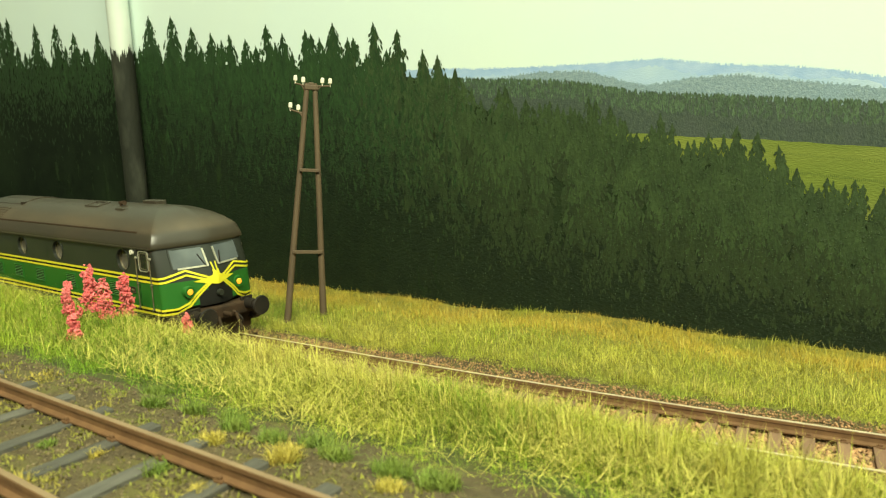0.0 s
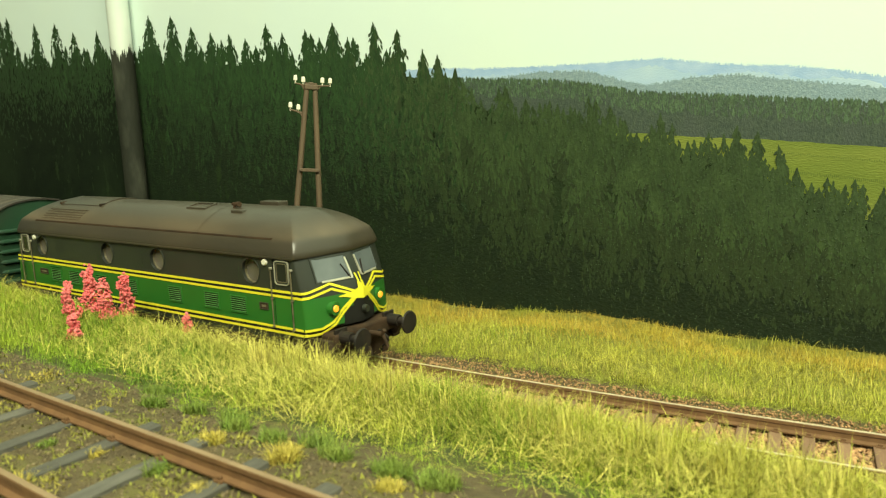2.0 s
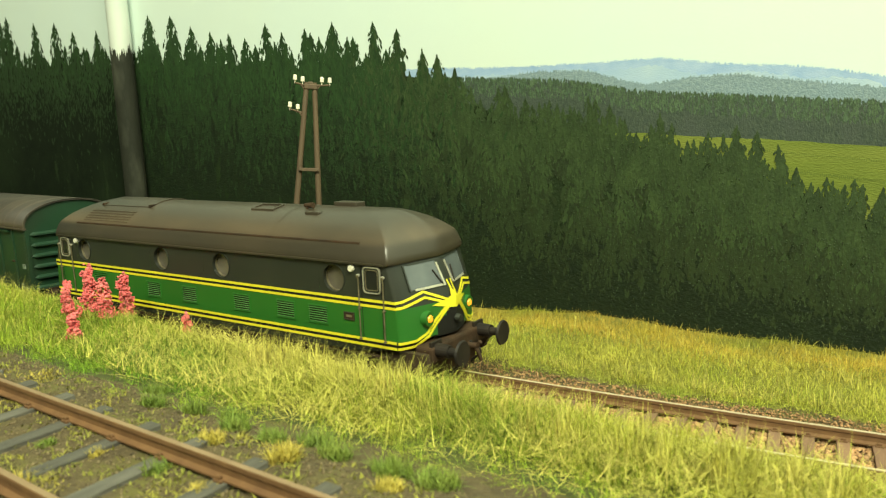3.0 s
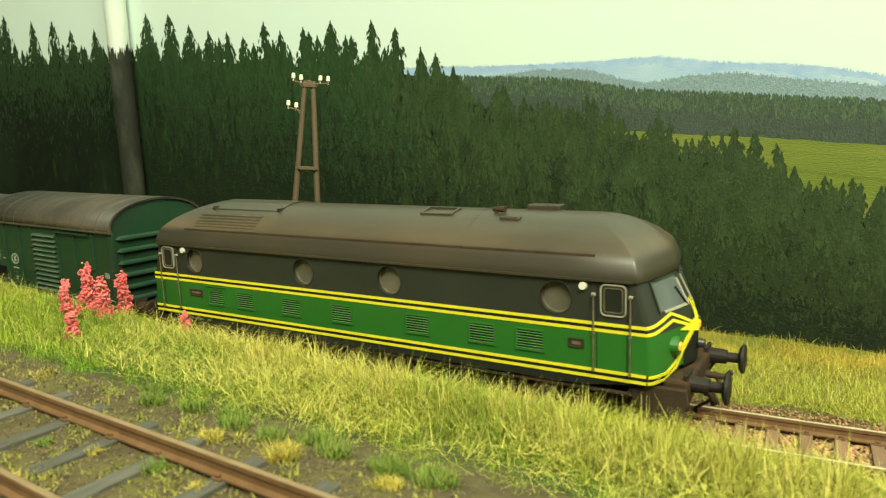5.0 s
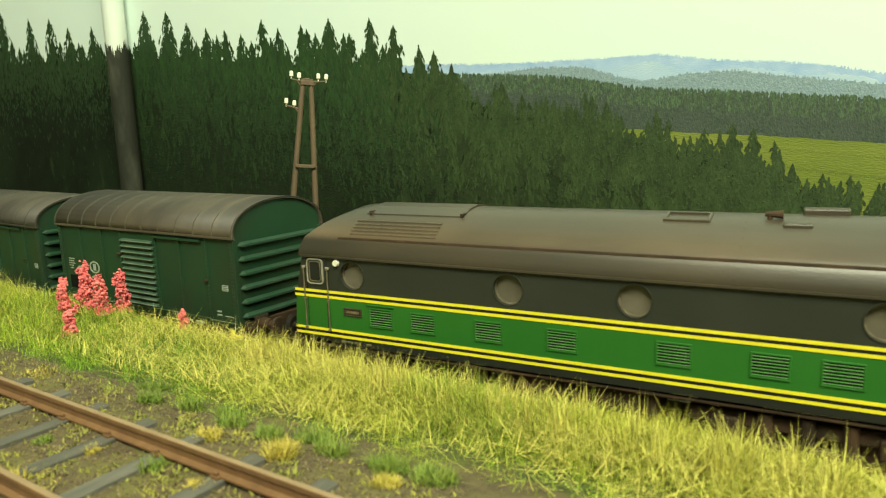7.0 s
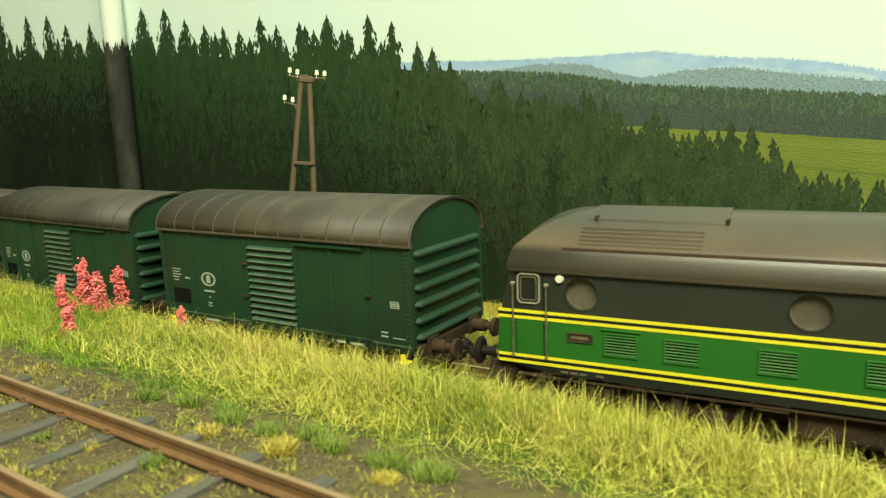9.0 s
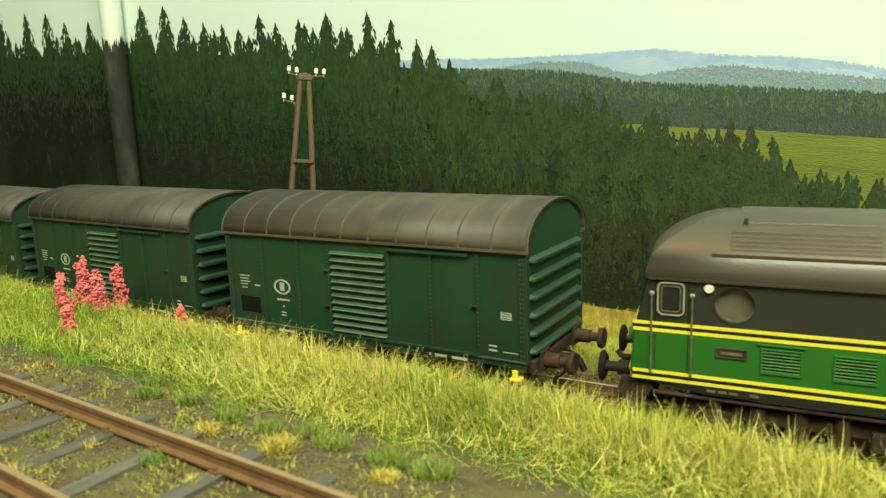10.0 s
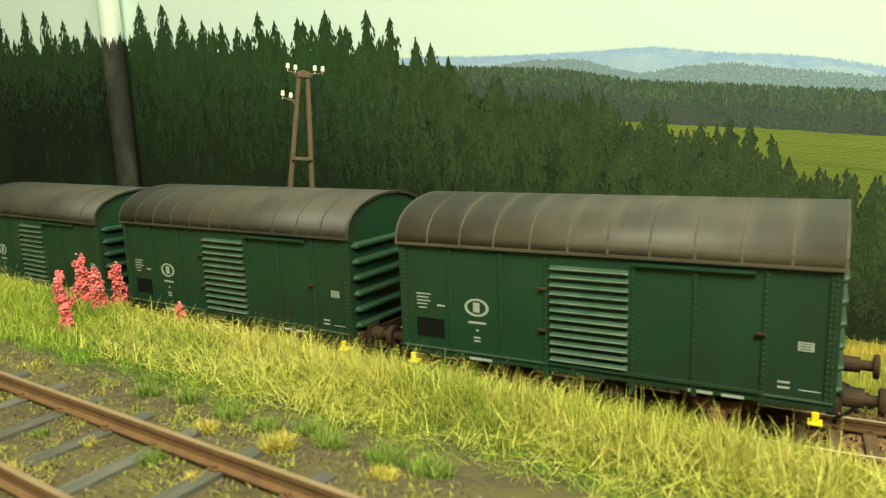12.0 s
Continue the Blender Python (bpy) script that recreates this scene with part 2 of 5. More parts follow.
def pale_band(m, low, mid, high, colour):
    """A pale band along the shoulder of a roof, for painted sheen and tan dirt, thinning out above and below."""
    nt = m.node_tree
    n, l = nt.nodes, nt.links
    b = n["Principled BSDF"]
    before = b.inputs["Base Color"].links[0].from_socket
    tc = n.new("ShaderNodeTexCoord")
    xyz = n.new("ShaderNodeSeparateXYZ")
    l.new(tc.outputs["Object"], xyz.inputs[0])
    parts = []
    for a, c in ((low, mid), (high, mid)):
        r = n.new("ShaderNodeMapRange")
        r.interpolation_type = "SMOOTHSTEP"
        r.inputs["From Min"].default_value, r.inputs["From Max"].default_value = a * MM, c * MM
        l.new(xyz.outputs["Z"], r.inputs["Value"])
        parts.append(r.outputs["Result"])
    mp = n.new("ShaderNodeMapping")
    mp.inputs["Scale"].default_value = (0.35, 1, 1)
    l.new(tc.outputs["Object"], mp.inputs["Vector"])
    t = n.new("ShaderNodeTexNoise")
    t.inputs["Scale"].default_value, t.inputs["Detail"].default_value = 70.0, 5.0
    l.new(mp.outputs["Vector"], t.inputs["Vector"])
    r = n.new("ShaderNodeMapRange")
    r.inputs["From Min"].default_value, r.inputs["From Max"].default_value = 0.25, 0.7
    l.new(t.outputs["Fac"], r.inputs["Value"])
    parts.append(r.outputs["Result"])
    fac = parts[0]
    for p in parts[1:]:
        q = n.new("ShaderNodeMath")
        q.operation = "MULTIPLY"
        l.new(fac, q.inputs[0])
        l.new(p, q.inputs[1])
        fac = q.outputs[0]
    x = n.new("ShaderNodeMix")
    x.data_type = "RGBA"
    l.new(fac, x.inputs["Factor"])
    l.new(before, x.inputs["A"])
    x.inputs["B"].default_value = (*colour, 1)
    l.new(x.outputs["Result"], b.inputs["Base Color"])


# the locomotive roof's satin highlight, put into its colour as a tan band
pale_band(M_ROOF, 37.4, 39.2, 44.2, (0.128, 0.094, 0.057))
soot_between_seams(M_SOOTROOF, 90.0 / 11, 40.0, 43.0)
pale_band(M_SOOTROOF, 36.0, 37.4, 41.0, (0.125, 0.098, 0.064))
# brighter green holds the highlight of the ribs' upper slopes
M_RIB = mat("highlit_green_end_rib", (0.016, 0.052, 0.028), 0.36, (0.036, 0.066, 0.044), 200, 0.5, spec=0.7)
# pale paint in place of the glint on each louvre lip
M_GLINT = mat("glint_edge_paint", (0.095, 0.135, 0.100), 0.22, (0.18, 0.22, 0.18), 260, 0.5, spec=0.9)
M_LETTER = mat("white_lettering", (0.36, 0.40, 0.34), 0.6, (0.28, 0.32, 0.27), 600, 0.5)
M_STEPY = mat("yellow_step", (0.85, 0.68, 0.02), 0.5)
M_SPRING = mat("rusty_spring", (0.20, 0.075, 0.035), 0.75, (0.14, 0.06, 0.03), 400, 0.5)

# ---- mesh helpers (millimetres) ----


def put(name, bm, material, parent=None, label="", at=None, smooth=False):
    """Link a bmesh drawn in millimetres as one mesh object."""
    bmesh.ops.scale(bm, vec=(MM, MM, MM), verts=bm.verts)
    bmesh.ops.recalc_face_normals(bm, faces=bm.faces)
    me = bpy.data.meshes.new(name)
    bm.to_mesh(me)
    bm.free()
    return link(name, me, material, parent, label, at, smooth)


def link(name, me, material, parent=None, label="", at=None, smooth=False):
    if not me.materials:
        me.materials.append(material)
    if smooth:
        for p in me.polygons:
            p.use_smooth = True
    ob = new(name, me)
    ob.parent = parent
    if at is not None:
        ob.matrix_basis = at
    if label:
        tagged(ob, label)
    return ob


def part(name, bm, material, parent, label="", at=None, smooth=False):
    return put(name, bm, material, parent, label, at, smooth)


def mm(x, y, z, rx=0, ry=0, rz=0):
    return pose(x * MM, y * MM, z * MM, rx, ry, rz)


def empty(name, at, label, category, group=""):
    ob = new(name)
    ob.matrix_basis = at
    ob.empty_display_size = 0.01
    return tagged(ob, label, category, group)


def box(bm, x0, x1, y0, y1, z0, z1, bevel=0.0):
    r = bmesh.ops.create_cube(bm, size=1, matrix=Matrix.LocRotScale(((x0 + x1) / 2, (y0 + y1) / 2, (z0 + z1) / 2), None, (x1 - x0, y1 - y0, z1 - z0)))
    if bevel:
        es = list({e for v in r["verts"] for e in v.link_edges})
        bmesh.ops.bevel(bm, geom=es, offset=bevel, segments=2, affect="EDGES", profile=0.5)
    return bm


def boxed(*a, **k):
    return box(bmesh.new(), *a, **k)


def rod(bm, a, b, r0, r1=None, seg=10):
    a, b = Vector(a), Vector(b)
    d = b - a
    m = Matrix.Translation((a + b) / 2) @ d.to_track_quat("Z", "Y").to_matrix().to_4x4()
    bmesh.ops.create_cone(bm, cap_ends=True, segments=seg, radius1=r0, radius2=r0 if r1 is None else r1, depth=d.length, matrix=m)
    return bm


def rods(*list_of):
    bm = bmesh.new()
    for a in list_of:
        rod(bm, *a)
    return bm


def grid_mesh(bm, rows, close=False):
    """Skin rows of equally many points."""
    vs = [[bm.verts.new(p) for p in r] for r in rows]
    for r0, r1 in zip(vs, vs[1:]):
        n = len(r0)
        for i in range(n if close else n - 1):
            j = (i + 1) % n
            bm.faces.new((r0[i], r0[j], r1[j], r1[i]))
    return vs


def extrude_profile(profile, x0, x1, steps=1):
    """A closed y,z profile drawn out along x."""
    bm = bmesh.new()
    rows = [[(x0 + (x1 - x0) * k / steps, y, z) for y, z in profile] for k in range(steps + 1)]
    vs = grid_mesh(bm, rows, close=True)
    bm.faces.new(vs[0])
    bm.faces.new(list(reversed(vs[-1])))
    return bm


def array_mesh(name, verts, faces_flat, sizes):
    """A mesh from numpy arrays (millimetres)."""
    me = bpy.data.meshes.new(name)
    v = np.asarray(verts, dtype=np.float32) * MM
    me.vertices.add(len(v))
    me.vertices.foreach_set("co", v.ravel())
    f = np.asarray(faces_flat, dtype=np.int32)
    s = np.asarray(sizes, dtype=np.int32)
    me.loops.add(len(f))
    me.loops.foreach_set("vertex_index", f)
    me.polygons.add(len(s))
    me.polygons.foreach_set("loop_start", np.concatenate([[0], np.cumsum(s)[:-1]]).astype(np.int32))
    me.update(calc_edges=True)
    me.validate()
    return me


# ---- the plan: the back line is a wide curve, the front line straight ----
RADIUS, VERTEX = 1800.0, -390.0
CENTRE_Y = RADIUS + 2.1


def dip(u):
    """Lowers the line towards its far end, shaped to fit the camera's view."""
    t = np.clip((-150.0 - u) / 360.0, 0.0, 1.0)
    return -6.0 * t * t * (3.0 - 2.0 * t)


def on_line(u, w=0.0, z=0.0):
    """Place and heading (degrees) at u along the back line, w to its far side."""
    a = (u - VERTEX) / RADIUS
    return (VERTEX + (RADIUS - w) * math.sin(a), CENTRE_Y - (RADIUS - w) * math.cos(a), z + float(dip(u))), math.degrees(a)


def line_w(x, y):
    return RADIUS - np.hypot(x - VERTEX, CENTRE_Y - y)


FRONT_Z, FRONT_A = 21.8, 5.19


def front_y(x):
    return -63.6 + 0.0908 * x


def crest_y(x):
    return -8.5 + 0.0436 * x


WALL_AT, WALL_TURN = (-298.0, 93.0), 6.9555


def wall_y(x):
    return 93.0 + (x + 298.0) * math.tan(radians(WALL_TURN))


def smooth01(t):
    t = np.clip(t, 0, 1)
    return t * t * (3 - 2 * t)


def ground_z(x, y):
    """The ground: a shelf with the front line, a bank down to the back line, a meadow behind it."""
    w = line_w(x, y)
    lump = 0.5 * np.sin(x * 0.11 + 1.3) * np.sin(y * 0.17) + 0.35 * np.sin(x * 0.27 + y * 0.19)
    shelf = 18.6 - 6.3 * smooth01((y - front_y(x) - 12) / 34) + 0.35 * lump
    bed = -4.6 + dip(x)
    foot = np.maximum(w, -22)
    edge = crest_y(x)
    run = np.maximum((y - w) * 0 + (-19 - w) + (y - edge), 3.0)
    down = smooth01((y - edge) / run)
    z = shelf * (1 - down) + bed * down
    back = smooth01((w - 17) / 16)
    meadow = -4.0 + 1.1 * smooth01((w - 24) / 20) - 2.6 * smooth01((w - 52) / 30) + 0.6 * lump + 2.0 * np.exp(-((x + 116) / 28) ** 2) - 0.8 * np.exp(-((x + 166) / 20) ** 2) - 0.3
    return np.where(w > 17, z * (1 - back) + meadow * back, z)


def build_ground():
    xs = np.concatenate([np.linspace(-948, -460, 25), np.linspace(-450, 90, 181), np.linspace(100, 758, 33)])
    rows = 110
    t = np.linspace(0, 1, rows)
    X = np.repeat(xs[:, None], rows, 1)
    top = 93.0 + (X + 298.0) * math.tan(radians(WALL_TURN)) - 0.3
    Y = -190 + (top + 190) * t[None, :]
    Z = ground_z(X, Y)
    v = np.stack([X, Y, Z], -1).reshape(-1, 3)
    i = np.arange(len(xs) * rows).reshape(len(xs), rows)
    f = np.stack([i[:-1, :-1], i[1:, :-1], i[1:, 1:], i[:-1, 1:]], -1).reshape(-1, 4)
    ob = link("ground", array_mesh("ground", v, f.ravel(), np.full(len(f), 4)), M_SOIL, smooth=True)
    tagged(ob, "brown model earth with mossy patches under the tracks", "ground", kind="structure")


build_ground()


def build_room():
    walls = (("wall_front", (-950, 760, -1020, -1000, -160, 1000)), ("wall_left", (-970, -950, -1020, 300, -160, 1000)),
             ("wall_right", (760, 780, -1020, 300, -160, 1000)))
    for name, b in walls:
        tagged(put(name, boxed(*b), M_ROOM), "plain painted wall of the railway room", "wall", kind="structure")
    tagged(put("floor", boxed(-970, 780, -1020, 300, -180, -160), M_ROOM), "plain floor of the railway room", "floor", kind="structure")
    tagged(put("ceiling", boxed(-970, 780, -1020, 300, 1000, 1020), M_ROOM), "plain painted ceiling of the room", "ceiling", kind="structure")
    tagged(put("layout_board", boxed(-948, 758, -194, -190.5, -158, 17), M_BOARD), "wooden front board of the model layout", "board", kind="structure")


build_room()

# ---- the painted wall ----
WALL = pose(WALL_AT[0] * MM, WALL_AT[1] * MM, 0, 0, 0, WALL_TURN)


def profile(points):
    xs, zs = zip(*points)
    return lambda s: np.interp(s, xs, zs)


RIDGE_NEAR = profile([(-420, 126), (-240, 120), (-200, 116), (-64, 109), (-4, 103), (68, 95.5), (109, 87), (126, 78), (149, 71), (171, 65),
                      (198, 59), (220, 55), (235, 50), (246, 45), (256, 41), (270, 34), (420, 8)])
RIDGE_MID = profile([(90, 86), (128, 83), (171, 79.5), (198, 74), (228, 71), (268, 67), (420, 58)])
RIDGE_FAR = profile([(90, 90), (113, 89), (139, 87), (163, 86), (188, 85.5), (205, 85.3), (224, 82), (243, 80), (255, 78), (268, 75), (420, 62)])
RIDGE_HAZE = profile([(120, 82), (142, 83), (160, 84.3), (180, 83), (192, 79), (201, 77), (214, 78.5), (229, 78.5), (237, 77), (268, 72), (420, 60)])
MEADOW_TOP = profile([(150, 62), (198, 61.5), (220, 59.5), (237, 58.5), (269, 55.5), (420, 48)])


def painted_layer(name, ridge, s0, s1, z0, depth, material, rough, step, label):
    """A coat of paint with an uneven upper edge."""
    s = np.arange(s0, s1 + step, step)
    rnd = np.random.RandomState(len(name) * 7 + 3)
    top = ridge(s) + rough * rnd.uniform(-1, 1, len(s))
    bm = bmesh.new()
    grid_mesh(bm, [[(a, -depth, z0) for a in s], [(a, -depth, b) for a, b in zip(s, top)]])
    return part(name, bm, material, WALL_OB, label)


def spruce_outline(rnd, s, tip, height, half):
    """One painted spruce: a ragged spire, as left and right edge points from tip to foot."""
    n = 97
    k = (np.arange(n) / (n - 1)) ** 1.25
    d = height * k
    big = half / 28.0
    wide = big * (0.15 + 4.6 * (1 - np.exp(-d / (6.5 * big))) + 0.22 * d) * np.clip((1.02 - k) / 0.3, 0.05, 1) * rnd.uniform(0.85, 1.15)
    odd = np.where(np.arange(n) % 2 == 0, 0.62, 1.2)
    jag, jag2 = odd * rnd.uniform(0.5, 1.5, n), odd * rnd.uniform(0.5, 1.5, n)
    lean = rnd.uniform(-0.03, 0.03) * d + 0.12 * big * np.sin(d / (2.0 * big) + rnd.uniform(0, 6))
    z = tip - d
    return s + lean - wide * jag, s + lean + wide * jag2, z


def painted_trees(name, trees, depth, material, label, seed):
    rnd = np.random.RandomState(seed)
    verts, faces, base = [], [], 0
    for i, (s, tip, height, half) in enumerate(trees):
        a, b, z = spruce_outline(rnd, s, tip, height, half)
        d = -(depth + 0.00006 * i)
        n = len(z)
        for x, q in zip(a, z):
            verts.append((x, d, q))
        for x, q in zip(b, z):
            verts.append((x, d, q))
        for j in range(n - 1):
            faces.append((base + j, base + j + 1, base + n + j + 1, base + n + j))
        base += 2 * n
    f = np.array(faces)
    ob = link(name, array_mesh(name, verts, f.ravel(), np.full(len(f), 4)), material, WALL_OB, label)
    return tagged(ob, kind="stuff")


def dabs(name, a, h, t, r, d, material, label, rnd):
    """Brush dabs on the wall at a, h: leaf-shaped strokes of size r, slanting by t."""
    n = len(a)
    ax, az = np.sin(t), -np.cos(t)
    long, wide = 2.1 * r, 0.72 * r
    ring_of = []
    for along, across in ((-1, 0), (-0.35, 0.8), (0.35, 1.0), (1, 0.15), (0.6, -0.75), (-0.3, -0.9)):
        u, w = along * long * rnd.uniform(0.8, 1.2, n), across * wide * rnd.uniform(0.7, 1.3, n)
        ring_of.append(np.stack([a + ax * u - az * w, -d, h + az * u + ax * w], -1))
    v = np.stack(ring_of, 1).reshape(-1, 3)
    ob = link(name, array_mesh(name, v, np.arange(n * 6), np.full(n, 6)), material, WALL_OB, label)
    return tagged(ob, kind="stuff")


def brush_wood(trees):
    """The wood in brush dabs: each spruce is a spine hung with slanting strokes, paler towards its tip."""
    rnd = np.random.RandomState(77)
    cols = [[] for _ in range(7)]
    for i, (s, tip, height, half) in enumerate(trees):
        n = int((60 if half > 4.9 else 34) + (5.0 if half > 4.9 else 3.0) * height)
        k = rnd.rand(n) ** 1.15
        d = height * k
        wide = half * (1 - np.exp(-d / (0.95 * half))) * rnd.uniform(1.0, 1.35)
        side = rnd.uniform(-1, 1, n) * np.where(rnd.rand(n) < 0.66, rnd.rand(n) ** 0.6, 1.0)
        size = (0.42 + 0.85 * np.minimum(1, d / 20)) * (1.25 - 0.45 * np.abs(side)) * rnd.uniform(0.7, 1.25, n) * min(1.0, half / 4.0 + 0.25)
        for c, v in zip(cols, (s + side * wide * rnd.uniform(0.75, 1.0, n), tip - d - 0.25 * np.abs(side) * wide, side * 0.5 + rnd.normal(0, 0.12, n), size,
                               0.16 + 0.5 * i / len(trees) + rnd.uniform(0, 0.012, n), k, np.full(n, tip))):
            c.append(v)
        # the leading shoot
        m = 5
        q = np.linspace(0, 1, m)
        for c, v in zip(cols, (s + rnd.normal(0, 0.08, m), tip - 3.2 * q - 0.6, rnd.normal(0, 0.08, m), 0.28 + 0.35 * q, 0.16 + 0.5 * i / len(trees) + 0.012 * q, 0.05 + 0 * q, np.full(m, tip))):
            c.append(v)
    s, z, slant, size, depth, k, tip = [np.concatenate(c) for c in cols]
    # shade put into the dab colours: paler at the tips and on the ridge, darker downwards
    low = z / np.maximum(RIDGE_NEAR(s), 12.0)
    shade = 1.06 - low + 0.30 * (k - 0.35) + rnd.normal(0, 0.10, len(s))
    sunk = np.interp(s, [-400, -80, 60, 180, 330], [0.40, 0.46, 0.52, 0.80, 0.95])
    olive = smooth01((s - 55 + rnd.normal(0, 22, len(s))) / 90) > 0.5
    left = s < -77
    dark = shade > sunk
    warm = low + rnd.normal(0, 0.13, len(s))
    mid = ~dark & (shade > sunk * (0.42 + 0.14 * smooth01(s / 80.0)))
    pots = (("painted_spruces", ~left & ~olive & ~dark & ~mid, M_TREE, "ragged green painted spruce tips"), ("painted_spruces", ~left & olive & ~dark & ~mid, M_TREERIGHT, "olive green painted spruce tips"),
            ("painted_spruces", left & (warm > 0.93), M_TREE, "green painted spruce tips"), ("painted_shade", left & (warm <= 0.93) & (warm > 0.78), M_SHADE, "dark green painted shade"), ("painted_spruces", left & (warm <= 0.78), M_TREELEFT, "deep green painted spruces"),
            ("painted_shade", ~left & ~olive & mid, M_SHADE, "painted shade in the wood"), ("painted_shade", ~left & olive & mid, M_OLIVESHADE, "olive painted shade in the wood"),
            ("painted_undergrowth", ~left & dark, M_TREEDARK, "dark painted shade low in the wood"))
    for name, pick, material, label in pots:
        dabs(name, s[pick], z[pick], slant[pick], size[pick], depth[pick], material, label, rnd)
    # coarse grains that stand up from the thick olive paint
    n = 6000
    a = 70 + 260 * rnd.rand(n) ** 0.62
    h = RIDGE_NEAR(a) * rnd.uniform(-0.1, 1.0, n)
    r = 0.10 + 0.22 * rnd.rand(n) ** 2.5
    turn = rnd.uniform(0, 6.283, n)
    foot = [np.stack([a + r * np.cos(turn + q) * 0.8, np.full(n, -0.6), h + r * np.sin(turn + q)], -1) for q in (0, 1.571, 3.142, 4.712)]
    v = np.stack(foot + [np.stack([a, -0.7 - 0.6 * r, h], -1)], 1).reshape(-1, 3)
    f = (np.arange(n) * 5)[:, None, None] + np.array([[0, 1, 4], [1, 2, 4], [2, 3, 4], [3, 0, 4]])[None]
    ob = link("paint_grains", array_mesh("paint_grains", v, f.ravel(), np.full(4 * n, 3)), M_GRAIN, WALL_OB, "raised grains in the olive paint", smooth=True)
    tagged(ob, kind="stuff")


WALL_OB = put("wall_back", boxed(-655, 1062, 0, 20, -158, 998), M_SKY, at=WALL)
tagged(WALL_OB, "backdrop wall painted with pale sky, hills and spruce forest", "backdrop", kind="structure")


def build_mural():
    painted_layer("blue_ridge", RIDGE_FAR, 80, 420, 40, 0.03, M_FAR, 0.25, 1.2, "hazy blue painted ridge")
    painted_layer("valley_mist", lambda s: RIDGE_FAR(s) - 2.6 - 0.7 * np.sin(s * 0.21) - 0.5 * np.sin(s * 0.09 + 1), 110, 420, 40, 0.045, M_MIST, 0.5, 0.8, "pale painted valley mist")
    painted_layer("haze_hill", RIDGE_HAZE, 120, 420, 38, 0.06, M_FAR2, 0.3, 1.0, "blue-grey painted hills")
    painted_layer("distant_forest", RIDGE_MID, 100, 420, 30, 0.09, M_MID, 0.5, 0.9, "distant painted forest")
    painted_layer("meadow_field", MEADOW_TOP, 170, 420, 10, 0.12, M_MEADOW, 0.15, 2.0, "yellow-green painted meadow")
    rnd = np.random.RandomState(5)
    hedge = [(s, MEADOW_TOP(s) - 8.5 - 0.03 * (s - 240) + rnd.uniform(-0.3, 0.2), 0.9, 0.9) for s in np.arange(236, 420, 0.5)]
    hedge += [(s, MEADOW_TOP(s) - 3.4 - 0.01 * (s - 240) + rnd.uniform(-0.25, 0.25), 0.6, 0.6) for s in np.arange(228, 420, 0.6)]
    painted_trees("field_hedge", hedge, 0.13, M_HEDGE, "thin dark painted hedge in the meadow", 14)
    # treetops of the far woods and hills, dab by dab
    for name, ridge, n, drop, rise, r0, r1, depth, material, label in (("blue_treetops", RIDGE_FAR, 1500, 0.9, 0.25, 0.10, 0.28, 0.036, M_FAR, "tiny treetops on the blue ridge"),
                                                                       ("hazy_treetops", RIDGE_HAZE, 2600, 3.5, 0.3, 0.14, 0.34, 0.068, M_FAR2, "small hazy treetops"),
                                                                       ("distant_spruces", RIDGE_MID, 3600, 9.0, 0.8, 0.25, 0.62, 0.098, M_MID, "small dark painted treetops"),
                                                                       ("distant_spruces", RIDGE_MID, 2600, 5.0, 1.2, 0.22, 0.55, 0.106, M_MIDTOP, "row of small green painted treetops")):
        a = rnd.uniform(112, 330, n)
        h = ridge(a) + rise - (drop + rise) * rnd.rand(n) ** 1.4
        dabs(name, a, h, rnd.normal(0, 0.2, n), rnd.uniform(r0, r1, n), depth + 0.006 * rnd.rand(n), material, label, rnd)
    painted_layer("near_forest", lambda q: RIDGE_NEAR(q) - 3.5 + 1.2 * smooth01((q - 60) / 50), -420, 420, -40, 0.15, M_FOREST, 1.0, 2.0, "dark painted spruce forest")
    # the tall spires along the ridge, then smaller ones between them, then the body of the wood
    tall = [(-209, 142), (-201, 143), (-170, 136), (-148, 134), (-130, 127), (-107, 125), (-60, 128), (-42, 126), (-27, 119), (-13, 115), (0, 113),
            (11, 110), (25, 115), (35, 110), (49, 110), (65, 111), (73, 104), (87, 109), (99, 105), (111, 96), (118, 93), (126, 88)]
    trees = [(s, z, 56, 8.2 - 3.0 * float(smooth01((s + 20) / 120))) for s, z in tall]
    for s in np.arange(-420, -215, 14.0):
        trees.append((s + rnd.uniform(-4, 4), RIDGE_NEAR(s) + rnd.uniform(12, 26), 58, 6.5))
    s = -205.0
    while s < 300:
        right = smooth01((s - 120) / 60)
        trees.append((s, RIDGE_NEAR(s) + rnd.uniform(-2, 5) + right * rnd.uniform(0, 7) + (1 - right) * rnd.uniform(-2, 7), 36 - 14 * right, 5.0 - 2.5 * right))
        s += rnd.uniform(2.5, 6) * (1 - 0.55 * right)
    for _ in range(1300):
        s = rnd.uniform(-400, 330)
        top = RIDGE_NEAR(s)
        trees.append((s, top - (top + 4) * rnd.uniform(0.03, 0.98), rnd.uniform(26, 46), rnd.uniform(2.6, 4.6)))
    trees.sort(key=lambda q: -q[1])
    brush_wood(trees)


build_mural()


